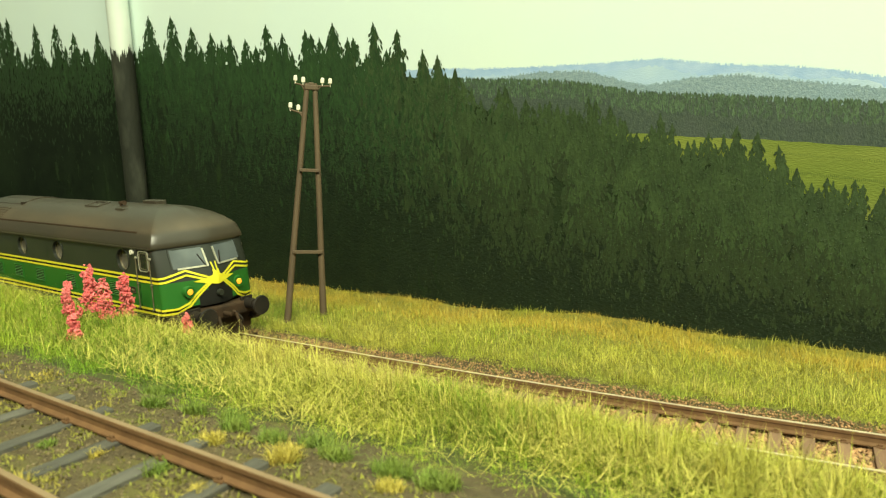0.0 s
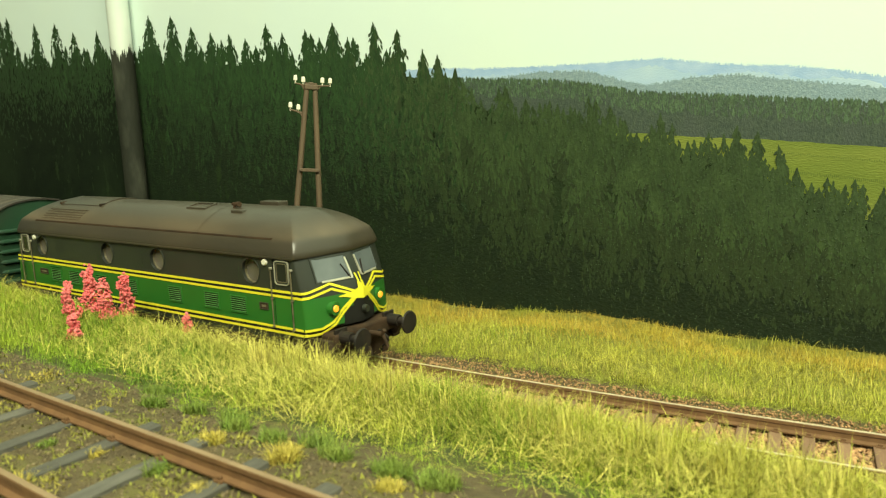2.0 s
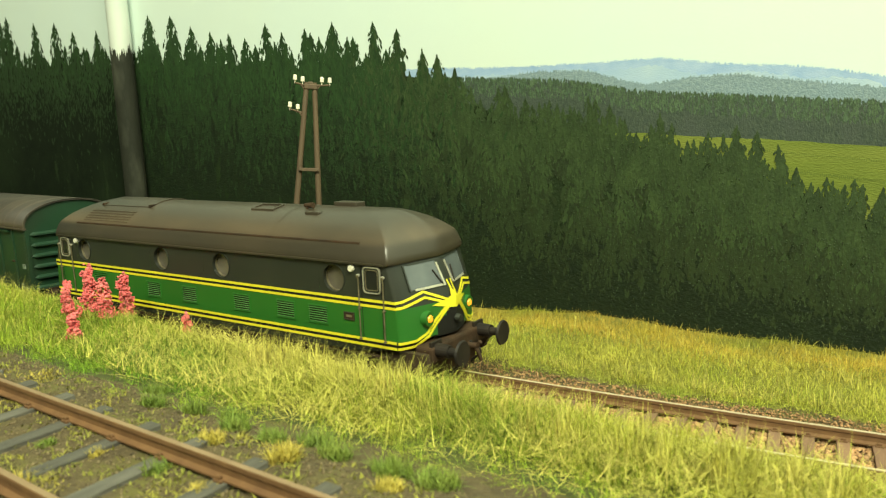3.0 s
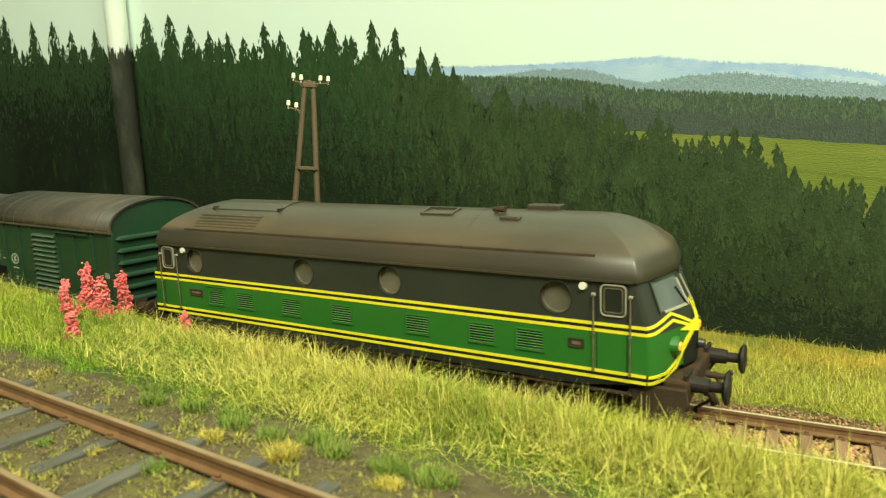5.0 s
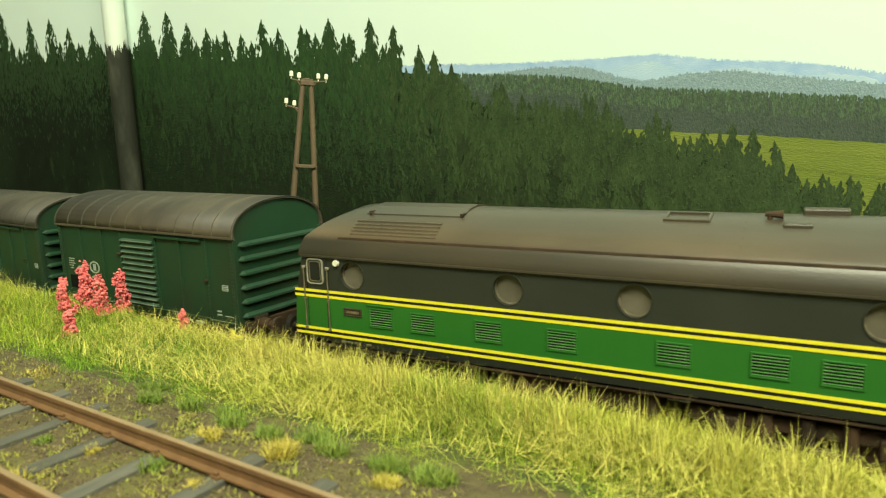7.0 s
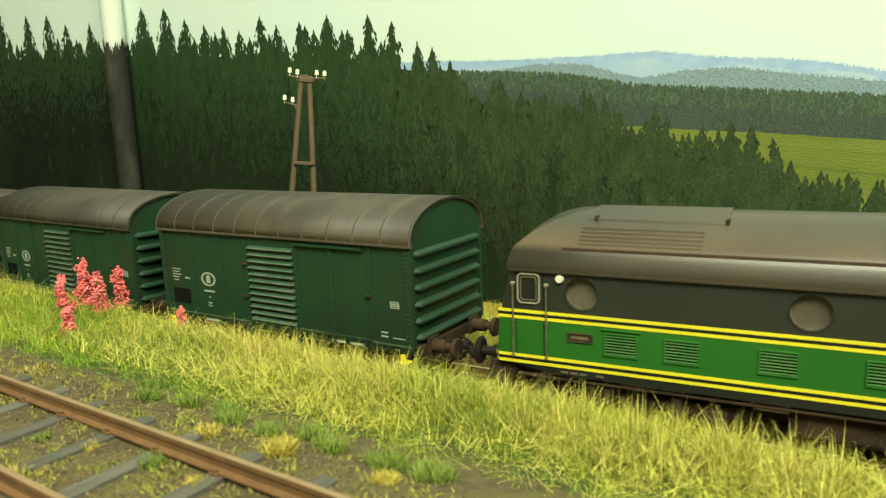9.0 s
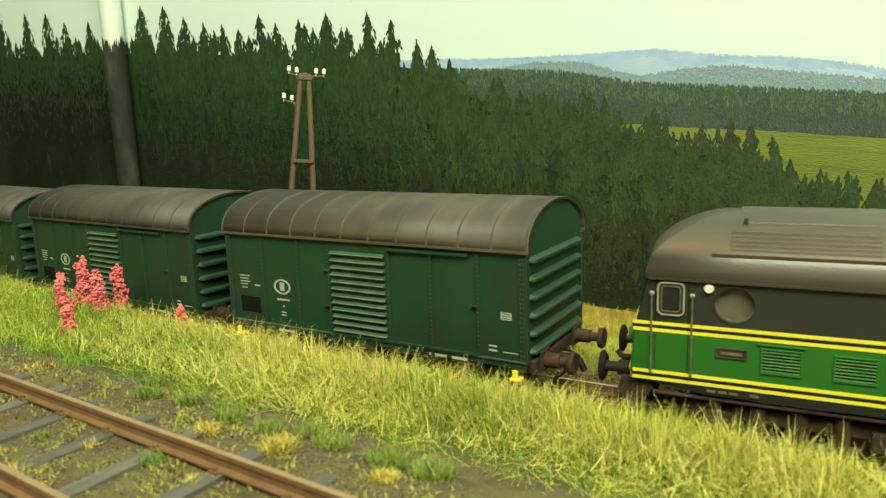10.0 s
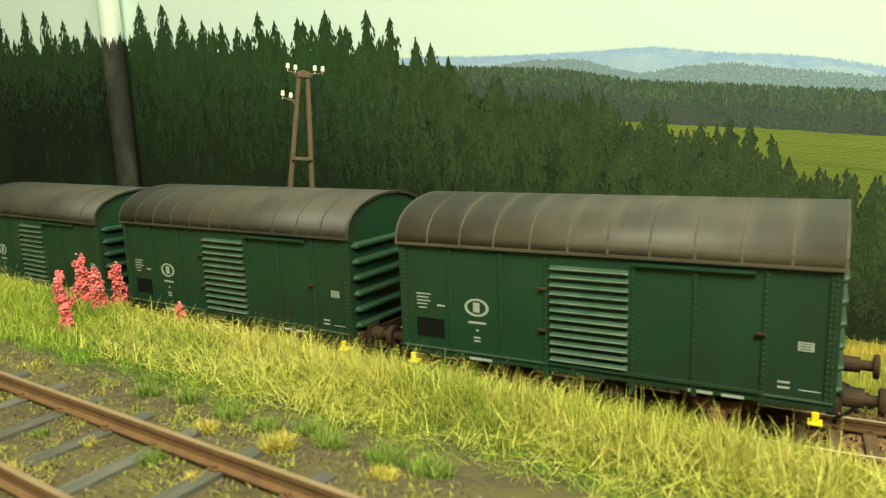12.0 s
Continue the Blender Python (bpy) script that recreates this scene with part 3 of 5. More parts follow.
def build_pillar():
    """A pipe in front of the wall, white above the painted trees and grey-green below."""
    pil = empty("corner_pipe", WALL @ mm(-75.2, -7.0, -6), "round pipe before the wall, white above and grey-green below", "pipe")
    rows = lambda z0, z1, n, r: [[(r * math.cos(a), r * math.sin(a), z0 + (z1 - z0) * k / n) for a in np.linspace(0, 2 * math.pi, 73)[:-1]] for k in range(n + 1)]
    bm = bmesh.new()
    rings = rows(-30, 110, 8, 5.6)
    rings.append([(x, y, 117 + 1.6 * math.sin(3 * math.atan2(y, x) + 0.8) + 1.4 * math.sin(9 * math.atan2(y, x)) + 2.2 * math.sin(31 * math.atan2(y, x))) for x, y, z in rings[-1]])
    grid_mesh(bm, rings, True)
    part("painted_lower_pipe", bm, M_PIPE, pil, "grey-green painted pipe", smooth=True)
    bm = bmesh.new()
    grid_mesh(bm, rows(109, 700, 4, 5.45), True)
    part("white_upper_pipe", bm, M_WHITE, pil, "white painted pipe", smooth=True)


build_pillar()

# ---- tracks ----


def rail_profile():
    return [(-1.1, -2.5), (1.1, -2.5), (1.1, -2.2), (0.3, -1.9), (0.28, -0.85), (0.5, -0.7), (0.5, -0.08), (0.42, 0.0), (-0.42, 0.0), (-0.5, -0.08),
            (-0.5, -0.7), (-0.28, -0.85), (-0.3, -1.9), (-1.1, -2.2)]


def rail_along(place, us, w, head, name, track):
    prof = rail_profile()
    bm = bmesh.new()
    rows = []
    for u in us:
        (x, y, z), a = place(u, w)
        c, s = math.cos(radians(a)), math.sin(radians(a))
        rows.append([(x - s * p, y + c * p, z + q) for p, q in prof])
    vs = grid_mesh(bm, rows, True)
    bm.faces.new(vs[0]), bm.faces.new(list(reversed(vs[-1])))
    ob = part(name, bm, M_RUST, track)
    ob.data.materials.append(head)
    n = len(prof)
    for p in ob.data.polygons:
        if p.normal.z > 0.75 and p.index % n == 7:
            p.material_index = 1
    return ob


def front_line(u, w=0.0):
    a = radians(FRONT_A)
    return (u * math.cos(a) - w * math.sin(a), -63.6 + u * math.sin(a) + w * math.cos(a), FRONT_Z), FRONT_A


def back_line(u, w=0.0):
    return on_line(u, w)


def sleeper_mesh(name, wide, high, length, material):
    bm = bmesh.new()
    box(bm, -wide / 2, wide / 2, -length / 2, length / 2, -high, 0, 0.18)
    for v in bm.verts:
        if v.co.z > -0.1:
            v.co.z += 0.08 * math.sin(v.co.y * 0.9)
    bmesh.ops.scale(bm, vec=(MM, MM, MM), verts=bm.verts)
    me = bpy.data.meshes.new(name)
    bm.to_mesh(me)
    bm.free()
    me.materials.append(material)
    return me


def chair_mesh(name):
    bm = bmesh.new()
    box(bm, -0.8, 0.8, -1.7, 1.7, -0.1, 0.35, 0.1)
    box(bm, -0.45, 0.45, -1.5, -1.0, 0.3, 0.85, 0.1)
    box(bm, -0.45, 0.45, 1.0, 1.5, 0.3, 0.85, 0.1)
    bmesh.ops.scale(bm, vec=(MM, MM, MM), verts=bm.verts)
    me = bpy.data.meshes.new(name)
    bm.to_mesh(me)
    bm.free()
    me.materials.append(M_RUST)
    return me


def build_track(name, place, us, heads, label, spacing, u0, u1, wide, length, material, sink, jitter):
    tr = empty(name, mm(0, 0, 0), label, "track")
    rail_along(place, us, 8.75, heads[1], "rail", tr)
    rail_along(place, us, -8.75, heads[0], "rail", tr)
    sl, ch = sleeper_mesh("sleeper", wide, 2.6, length, material), chair_mesh("rail_chair")
    rnd = random.Random(3)
    u = u0
    while u < u1:
        (x, y, z), a = place(u)
        m = mm(x, y, z - 2.45 + sink, 0, 0, a + rnd.uniform(-1, 1) * jitter)
        link("sleeper", sl, material, tr, at=m)
        for w in (-8.75, 8.75):
            (x, y, z), a = place(u, w)
            link("rail_chair", ch, M_RUST, tr, at=mm(x, y, z - 2.42 + sink * 0.5, 0, 0, a))
        u += spacing * (1 + rnd.uniform(-0.04, 0.04) * jitter)
    return tr


build_track("back_track", back_line, np.linspace(-940, 500, 120), (M_SHINE, M_SHINE), "curved brown model track in light brown ballast", 6.55, -420, 140, 2.5, 30, M_SLEEPER, 0, 0.6)
build_track("front_track", front_line, np.linspace(-700, 450, 20), (M_RAILTOP, M_RAILTOP), "old rusty track with grey sleepers in weedy earth", 13.2, -262.5, 120, 2.9, 30, M_OLDSLEEPER, -0.1, 1.6)


def build_ballast():
    """Loose stones between and beside the sleepers of the back line."""
    rnd = np.random.RandomState(11)
    ico = bmesh.new()
    bmesh.ops.create_icosphere(ico, subdivisions=1, radius=1)
    bv = np.array([v.co[:] for v in ico.verts])
    bf = np.array([[v.index for v in f.verts] for f in ico.faces])
    ico.free()
    n = 50000
    u = rnd.uniform(-330, 70, n)
    w = np.where(rnd.rand(n) < 0.6, rnd.uniform(-15, 12, n), 9 + 15.5 * rnd.rand(n) ** 1.5)
    a = (u - VERTEX) / RADIUS
    x = VERTEX + (RADIUS - w) * np.sin(a)
    y = CENTRE_Y - (RADIUS - w) * np.cos(a)
    z = np.where(np.abs(w) < 14.5, -3.75 + dip(u) + rnd.uniform(-0.4, 0.25, n), ground_z(x, y) + rnd.uniform(0, 0.7, n))
    r = rnd.uniform(0.28, 0.66, n) * np.where(w > 12.5, 0.52, 1.0)
    size = r[:, None, None] * rnd.uniform(0.65, 1.2, (n, 1, 3)) * (1 + rnd.uniform(-0.38, 0.38, (n, len(bv), 1)))
    v = bv[None] * size + np.stack([x, y, z], -1)[:, None, :]
    f = bf[None] + (np.arange(n) * len(bv))[:, None, None]
    ob = link("ballast", array_mesh("ballast", v.reshape(-1, 3), f.ravel(), np.full(n * len(bf), 3)), M_BALLAST)
    tagged(ob, "loose light brown ballast stones between the sleepers", "ballast", kind="stuff")


build_ballast()


def build_crumbs():
    """Crumbs of earth and grit on the ground round the front line."""
    rnd = np.random.RandomState(31)
    n = 26000
    x = rnd.uniform(-240, 40, n)
    y = front_y(x) + rnd.uniform(-24, 27, n)
    z = ground_z(x, y)
    r = 0.10 + 0.28 * rnd.rand(n) ** 2.2
    shape = np.array([[1, 0, 0], [-0.5, 0.9, 0], [-0.5, -0.9, 0], [0.1, 0.1, 0.9], [0, 0, -0.5]])
    v = shape[None] * r[:, None, None] * rnd.uniform(0.7, 1.4, (n, 5, 1)) + np.stack([x, y, z + 0.05], -1)[:, None, :]
    f = (np.arange(n) * 5)[:, None, None] + np.array([[0, 1, 3], [1, 2, 3], [2, 0, 3], [1, 0, 4], [2, 1, 4], [0, 2, 4]])[None]
    ob = link("earth_crumbs", array_mesh("earth_crumbs", v.reshape(-1, 3), f.ravel(), np.full(6 * n, 3)), M_CRUMB)
    tagged(ob, "brown crumbs of earth and grit between the old sleepers", "earth", kind="stuff")


build_crumbs()


def blades(name, x, y, z, length, lean, wide, material, label, category, seed, droop=0.35, kind="stuff"):
    """Grass fibres: bent tapering blades of two joints."""
    rnd = np.random.RandomState(seed)
    n = len(x)
    ang = rnd.uniform(0, 2 * np.pi, n)
    face = ang + np.pi / 2 + rnd.uniform(-0.6, 0.6, n)
    dx, dy = np.cos(ang), np.sin(ang)
    fx, fy = np.cos(face) * wide / 2, np.sin(face) * wide / 2
    base = np.stack([x, y, z - 0.3], -1)
    up = np.cos(lean)
    out = np.sin(lean)
    d = np.stack([dx * out, dy * out, up], -1) * length[:, None]
    mid = base + d * 0.55
    tip = base + d + np.stack([dx, dy, -0.5 * np.ones(n)], -1) * (length * droop * out)[:, None]
    f = np.stack([fx, fy, np.zeros(n)], -1)
    v = np.stack([base - f, base + f, mid + f * 0.8, mid - f * 0.8, tip], 1).reshape(-1, 3)
    k = np.arange(n)[:, None] * 5
    faces = np.concatenate([k + np.array([[0, 1, 2, 3]]), k + np.array([[3, 2, 4]])], 1).ravel()
    ob = link(name, array_mesh(name, v, faces, np.tile([4, 3], n)), material)
    return tagged(ob, label, category, kind=kind)


def build_grass():
    rnd = np.random.RandomState(2)
    # the bank between the lines
    n = 300000
    x = rnd.uniform(-440, 45, n)
    y0, y1 = front_y(x) + 19.5 + 0.07 * np.clip(x + 173, -40, 140) + 2.6 * smooth01((x + 115) / 30) + 0.8 * smooth01((x + 98) / 25), crest_y(x) + 7
    t = rnd.rand(n) ** 0.8
    y = y0 + (y1 - y0) * t
    patch = np.sin(x * 0.09 + 1) * np.sin(y * 0.21 + x * 0.03) + 0.6 * np.sin(x * 0.31 + y * 0.4)
    keep = rnd.rand(n) < np.clip(0.18 + 1.5 * (t - 0.06) + 0.42 * patch + 0.35 * np.sin(x * 1.3 + 1.5 * np.sin(y * 0.9)) * np.sin(y * 1.5 + np.sin(x * 0.7)), 0.02, 1)
    x, y, t = x[keep], y[keep], t[keep]
    m = len(x)
    low = 1 - 0.32 * smooth01((x + 200) / 40) + 0.64 * smooth01((x + 112) / 40) - 0.36 * smooth01((x + 62) / 40)
    length = rnd.uniform(2.2, 6.2, m) * (0.5 + 0.6 * smooth01(t * 1.8)) * low
    lean = np.abs(rnd.normal(0.8, 0.65, m))
    tuft = np.sin(x * 0.55 + 2.0 * np.sin(y * 0.37)) * np.sin(y * 0.8 + 1.7 * np.sin(x * 0.23))
    length = length * (1 + 0.28 * tuft)
    length = length * (1 - 0.42 * smooth01((t - 0.72) / 0.25) * (1 - smooth01((x + 80) / 40)))
    length = length * (1 - 0.48 * smooth01((x + 120) / 40) * (1 - smooth01((t - 0.4) / 0.3)))
    width = rnd.uniform(0.07, 0.16, m) * (1 - 0.25 * smooth01((x + 110) / 40))
    fresh = rnd.rand(m) < 0.85 - 0.70 * smooth01((x + 215 + 1.2 * (y + 30)) / 95) + 0.65 * (1 - smooth01((t - 0.12) / 0.33))
    for name, pick, material, label in (("bank_grass", fresh, M_GRASSG, "fresh green static grass on the bank"), ("bank_grass", ~fresh, M_GRASS, "long yellow-green static grass on the bank")):
        blades(name, x[pick], y[pick], ground_z(x[pick], y[pick]), length[pick], np.clip(lean[pick], 0, 1.45), width[pick], material, label, "grass", 3, droop=0.75)
    # long straw fibres lying across it
    n = 34000
    x = rnd.uniform(-400, 45, n)
    t = 0.2 + 0.77 * rnd.rand(n) ** 0.6
    y = front_y(x) + 21 + (crest_y(x) - front_y(x) - 16) * t
    keep = rnd.rand(n) < 0.4 + 0.6 * smooth01((x + 200) / 60) - 0.75 * smooth01((x + 110) / 40) * (1 - smooth01((t - 0.5) / 0.25))
    x, y = x[keep], y[keep]
    n = len(x)
    blades("straw_grass", x, y, ground_z(x, y) + rnd.uniform(0.3, 3.4, n), rnd.uniform(3.0, 8.5, n), rnd.uniform(0.8, 1.57, n), rnd.uniform(0.07, 0.12, n), M_STRAW, "pale straw fibres lying across the bank", "grass", 6, droop=0.1)
    # single tall stalks along the crest
    n = 1500
    x = rnd.uniform(-330, 45, n)
    y = crest_y(x) + rnd.uniform(-9, 4, n)
    blades("tall_straw", x, y, ground_z(x, y), rnd.uniform(3.6, 6.8, n) * (1 - 0.22 * smooth01((x + 190) / 40) + 0.22 * smooth01((x + 112) / 40)), np.abs(rnd.normal(0.3, 0.3, n)), rnd.uniform(0.10, 0.17, n), M_STRAW, "single pale straw stalks along the crest of the bank", "grass", 16)
    # moss and short flock in the earth round the front line
    n = 110000
    x = rnd.uniform(-260, 60, n)
    y = front_y(x) + rnd.uniform(-24, 24, n)
    patch = np.sin(x * 0.19 + 2) * np.sin(y * 0.33 + x * 0.05) + 0.8 * np.sin(x * 0.47 + y * 0.61 + 1) + 0.5 * np.sin(x * 1.1 - y * 0.9)
    keep = rnd.rand(n) < np.clip(0.7 * (patch + 0.1), 0.05, 0.9)
    x, y = x[keep], y[keep]
    m = len(x)
    blades("moss", x, y, ground_z(x, y), rnd.uniform(0.5, 1.5, m), rnd.uniform(0.2, 1.4, m), rnd.uniform(0.2, 0.45, m), M_MOSS, "low yellow-green moss flock on the earth", "moss", 7)
    # mats of short growth under the long fibres
    for name, x0, x1, lo, hi in (("bank_turf", -440, 45, lambda q: front_y(q) + 25 + 0.07 * np.clip(q + 173, -40, 140) + 2.6 * smooth01((q + 115) / 30) + 0.8 * smooth01((q + 98) / 25), lambda q: crest_y(q) + 6),
                                 ("meadow_turf", -460, 75, lambda q: CENTRE_Y - (RADIUS - 26.4) * np.cos((q - VERTEX) / RADIUS), lambda q: 93.0 + (q + 298.0) * math.tan(radians(WALL_TURN)) - 0.6)):
        xs = np.linspace(x0, x1, 160)
        t = np.linspace(0, 1, 26)
        X = np.repeat(xs[:, None], 26, 1)
        wob = 1.5 * np.sin(X * 0.31) + 1.1 * np.sin(X * 0.77 + 1)
        Y = lo(X) + wob * (1 - t) + (hi(X) - lo(X)) * t[None, :]
        Z = ground_z(X, Y) + 0.22 * np.minimum(1, 8 * t)[None, :] - 0.05
        i = np.arange(160 * 26).reshape(160, 26)
        f = np.stack([i[:-1, :-1], i[1:, :-1], i[1:, 1:], i[:-1, 1:]], -1).reshape(-1, 4)
        ob = link(name, array_mesh(name, np.stack([X, Y, Z], -1).reshape(-1, 3), f.ravel(), np.full(len(f), 4)), M_TURF if name == "bank_turf" else M_TURFB, smooth=True)
        tagged(ob, "short olive green grass mat under the fibres", "grass", kind="stuff")
    # the meadow behind the back line
    n = 290000
    x = rnd.uniform(-460, 75, n)
    a = (x - VERTEX) / RADIUS
    yl = CENTRE_Y - (RADIUS - 25.2 - 1.6 * np.sin(x * 0.13) - np.sin(x * 0.41)) * np.cos(a)
    yw = 93.0 + (x + 298.0) * math.tan(radians(WALL_TURN)) - 0.8
    t = rnd.rand(n)
    y = yl + (yw - yl) * t
    keep = rnd.rand(n) < np.clip(0.5 + 9 * t, 0, 1)
    x, y, t = x[keep], y[keep], t[keep]
    m = len(x)
    dry = rnd.rand(m) < smooth01((t - 0.25) / 0.5)
    for name, part_of, material, label in (("meadow_grass", ~dry, M_GRASSB, "green static grass meadow behind the track"), ("dry_meadow_grass", dry, M_GRASSD, "dry orange-yellow static grass along the wall")):
        px, py, pt = x[part_of], y[part_of], t[part_of]
        q = len(px)
        blades(name, px, py, ground_z(px, py), rnd.uniform(1.0, 3.5, q) * (1.15 - 0.25 * pt) * (1 + 0.35 * np.sin(px * 0.41 + 1.9 * np.sin(py * 0.5)) * np.sin(py * 0.63 + 1.4 * np.sin(px * 0.29))), np.clip(np.abs(rnd.normal(0.95, 0.55, q)), 0, 1.5), rnd.uniform(0.07, 0.14, q), material, label, "grass", 4, droop=0.6)

    # pale seed stalks standing in the meadow, thickest near the line
    n = 16000
    x = rnd.uniform(-330, 75, n)
    t = rnd.rand(n) ** 2.2
    yl = CENTRE_Y - (RADIUS - 30.0) * np.cos((x - VERTEX) / RADIUS)
    y = yl + (wall_y(x) - 2.0 - yl) * t
    keep = rnd.rand(n) < 0.35 + 0.65 * smooth01(1.4 * np.sin(x * 0.16 + 0.8) * np.sin(y * 0.33 + x * 0.07) + 0.3)
    x, y = x[keep], y[keep]
    m = len(x)
    blades("meadow_straw", x, y, ground_z(x, y), rnd.uniform(2.6, 5.4, m), np.clip(np.abs(rnd.normal(0.55, 0.4, m)), 0, 1.4), rnd.uniform(0.09, 0.17, m), M_STRAW, "pale straw stalks standing in the meadow", "grass", 18)
    # the tall blond fringe where the bank comes near the rails
    n = 6400
    x = -135 + 180 * rnd.rand(n)
    y = crest_y(x) + rnd.uniform(-7, 5, n)
    tuft = 0.75 + 0.4 * np.sin(x * 0.8 + 1.5 * np.sin(x * 0.31))
    blades("fringe_grass", x, y, ground_z(x, y), rnd.uniform(4.5, 9.0, n) * tuft * (1 + 0.12 * smooth01((x + 80) / 40)), np.abs(rnd.normal(0.26, 0.22, n)), rnd.uniform(0.09, 0.18, n), M_STRAW, "tall blond grass fringe on the bank above the rails", "grass", 19, droop=0.5)


build_grass()

# ---- pole ----


def build_pole():
    pole = empty("telegraph_pole", mm(-204, 52.2, -3.6, 0, 0, 56.4) @ pose(0, 0, 0, 0, 5.0, 0), "brown wooden two-legged telegraph pole with cream insulators", "pole")
    for s in (-1, 1):
        bm = bmesh.new()
        pts = [(s * (6.7 - 5.35 * k), 0.15 * math.sin(k * 5 + s), 87 * k, 1.28 - 0.36 * k) for k in np.linspace(-0.04, 1, 12)]
        grid_mesh(bm, [[(x + r * math.cos(a), y + r * math.sin(a), z) for a in np.linspace(0, 2 * math.pi, 13)[:-1]] for x, y, z, r in pts], True)
        part("leg", bm, M_WOOD, pole, smooth=True)
    for z, w in ((26, 5.1), (56, 3.3)):
        bm = boxed(-w - 0.3, w + 0.3, -1.9, -0.9, z - 0.6, z + 0.6, bevel=0.15)
        rod(bm, (-w, -2.0, z), (-w, 1.2, z), 0.4)
        rod(bm, (w, -2.0, z), (w, 1.2, z), 0.4)
        part("crossbar", bm, M_WOOD, pole)
    bm = boxed(-2.4, 2.4, -1.3, 1.3, 84.6, 86.4, bevel=0.3)
    box(bm, -0.9, 0.9, -0.9, 0.9, 86.2, 87.3, 0.35)
    part("pole_cap", bm, M_WOOD, pole)
    arms = [(-5.5, 87.6), (-2.8, 87.2), (4.0, 87.4), (6.8, 87.4)]
    part("bracket", rods(((-5.6, 0, 86.6), (-2.2, 0, 86.0), 0.32), ((-2.2, 0, 86.0), (0, 0, 86.0), 0.4), ((0, 0, 86.0), (4, 0, 86.2), 0.4), ((4, 0, 86.2), (6.9, 0, 86.6), 0.32),
                         ((-1.2, 0, 83), (-3.4, 0, 86.2), 0.3), ((1.2, 0, 83), (3.4, 0, 86.2), 0.3)), M_WOOD, pole)
    part("bracket", rods(((-7.2, 0, 77.3), (-4.4, 0, 76.6), 0.32), ((-4.4, 0, 76.6), (-1.2, 0, 75.8), 0.4), ((-1.6, 0, 73.4), (-3.8, 0, 76.4), 0.35)), M_WOOD, pole)
    for x, z in arms + [(-7.1, 78.0), (-4.3, 77.4)]:
        bm = bmesh.new()
        rod(bm, (x, 0, z - 1.2), (x, 0, z + 0.2), 0.22)
        rod(bm, (x, 0, z), (x, 0, z + 1.5), 0.72, 0.66, 12)
        rod(bm, (x, 0, z + 1.5), (x, 0, z + 1.8), 0.66, 0.4, 12)
        part("insulator", bm, M_PORCELAIN, pole, "small cream porcelain insulator")


build_pole()

# ---- flowers and tufts ----


def build_flowers():
    spots = [(-189, -36, 9.0, 2.4, -6), (-206, -29, 15.0, 2.4, -10), (-212, -21, 16.6, 3.1, -3), (-202, -22, 14.6, 3.1, 6), (-203, -15, 17.2, 3.0, -3), (-196, -12, 7.5, 1.3, 4), (-171, -14, 8.5, 1.4, -4)]
    for i, (x, y, h, r, lean) in enumerate(spots):
        g = float(ground_z(np.array(x), np.array(y)))
        fl = empty("flower_spike", mm(x, y, g, 0, lean, 0), "coral pink foam flower spike in the grass" if h > 5 else "small coral pink foam flower in the grass", "flower", "pink flowers on the bank")
        part("stalk", rods(((0, 0, -0.5), (0, 0, h * 0.8), 0.25)), M_STALK, fl)
        rnd = random.Random(i + 40)
        bm = bmesh.new()
        lumps = [(rnd.uniform(0, 6.283), k / (2 + h * 0.45), rnd.uniform(0.2, 0.6)) for k in range(int(2 + h * 0.45))]
        for _ in range(int(34 * h)):
            a0, k0, off = rnd.choice(lumps)
            k = min(1.0, max(0.0, k0 + rnd.gauss(0, 0.06)))
            size = r * (0.95 - 0.60 * k)
            q = rnd.random() ** 0.5 * size * 0.85
            a = rnd.uniform(0, 6.283)
            c = Vector((off * size * math.cos(a0) + q * math.cos(a), off * size * math.sin(a0) + q * math.sin(a), h * (0.2 + 0.8 * k)))
            m = Matrix.LocRotScale(c, Euler((rnd.uniform(0, 3), rnd.uniform(0, 3), 0)), Vector([rnd.uniform(0.16, 0.48) for _ in "xyz"]))
            bmesh.ops.create_icosphere(bm, subdivisions=1, radius=1, matrix=m)
        part("blossom", bm, M_PINK, fl, "lumpy coral pink foam blossom")


build_flowers()


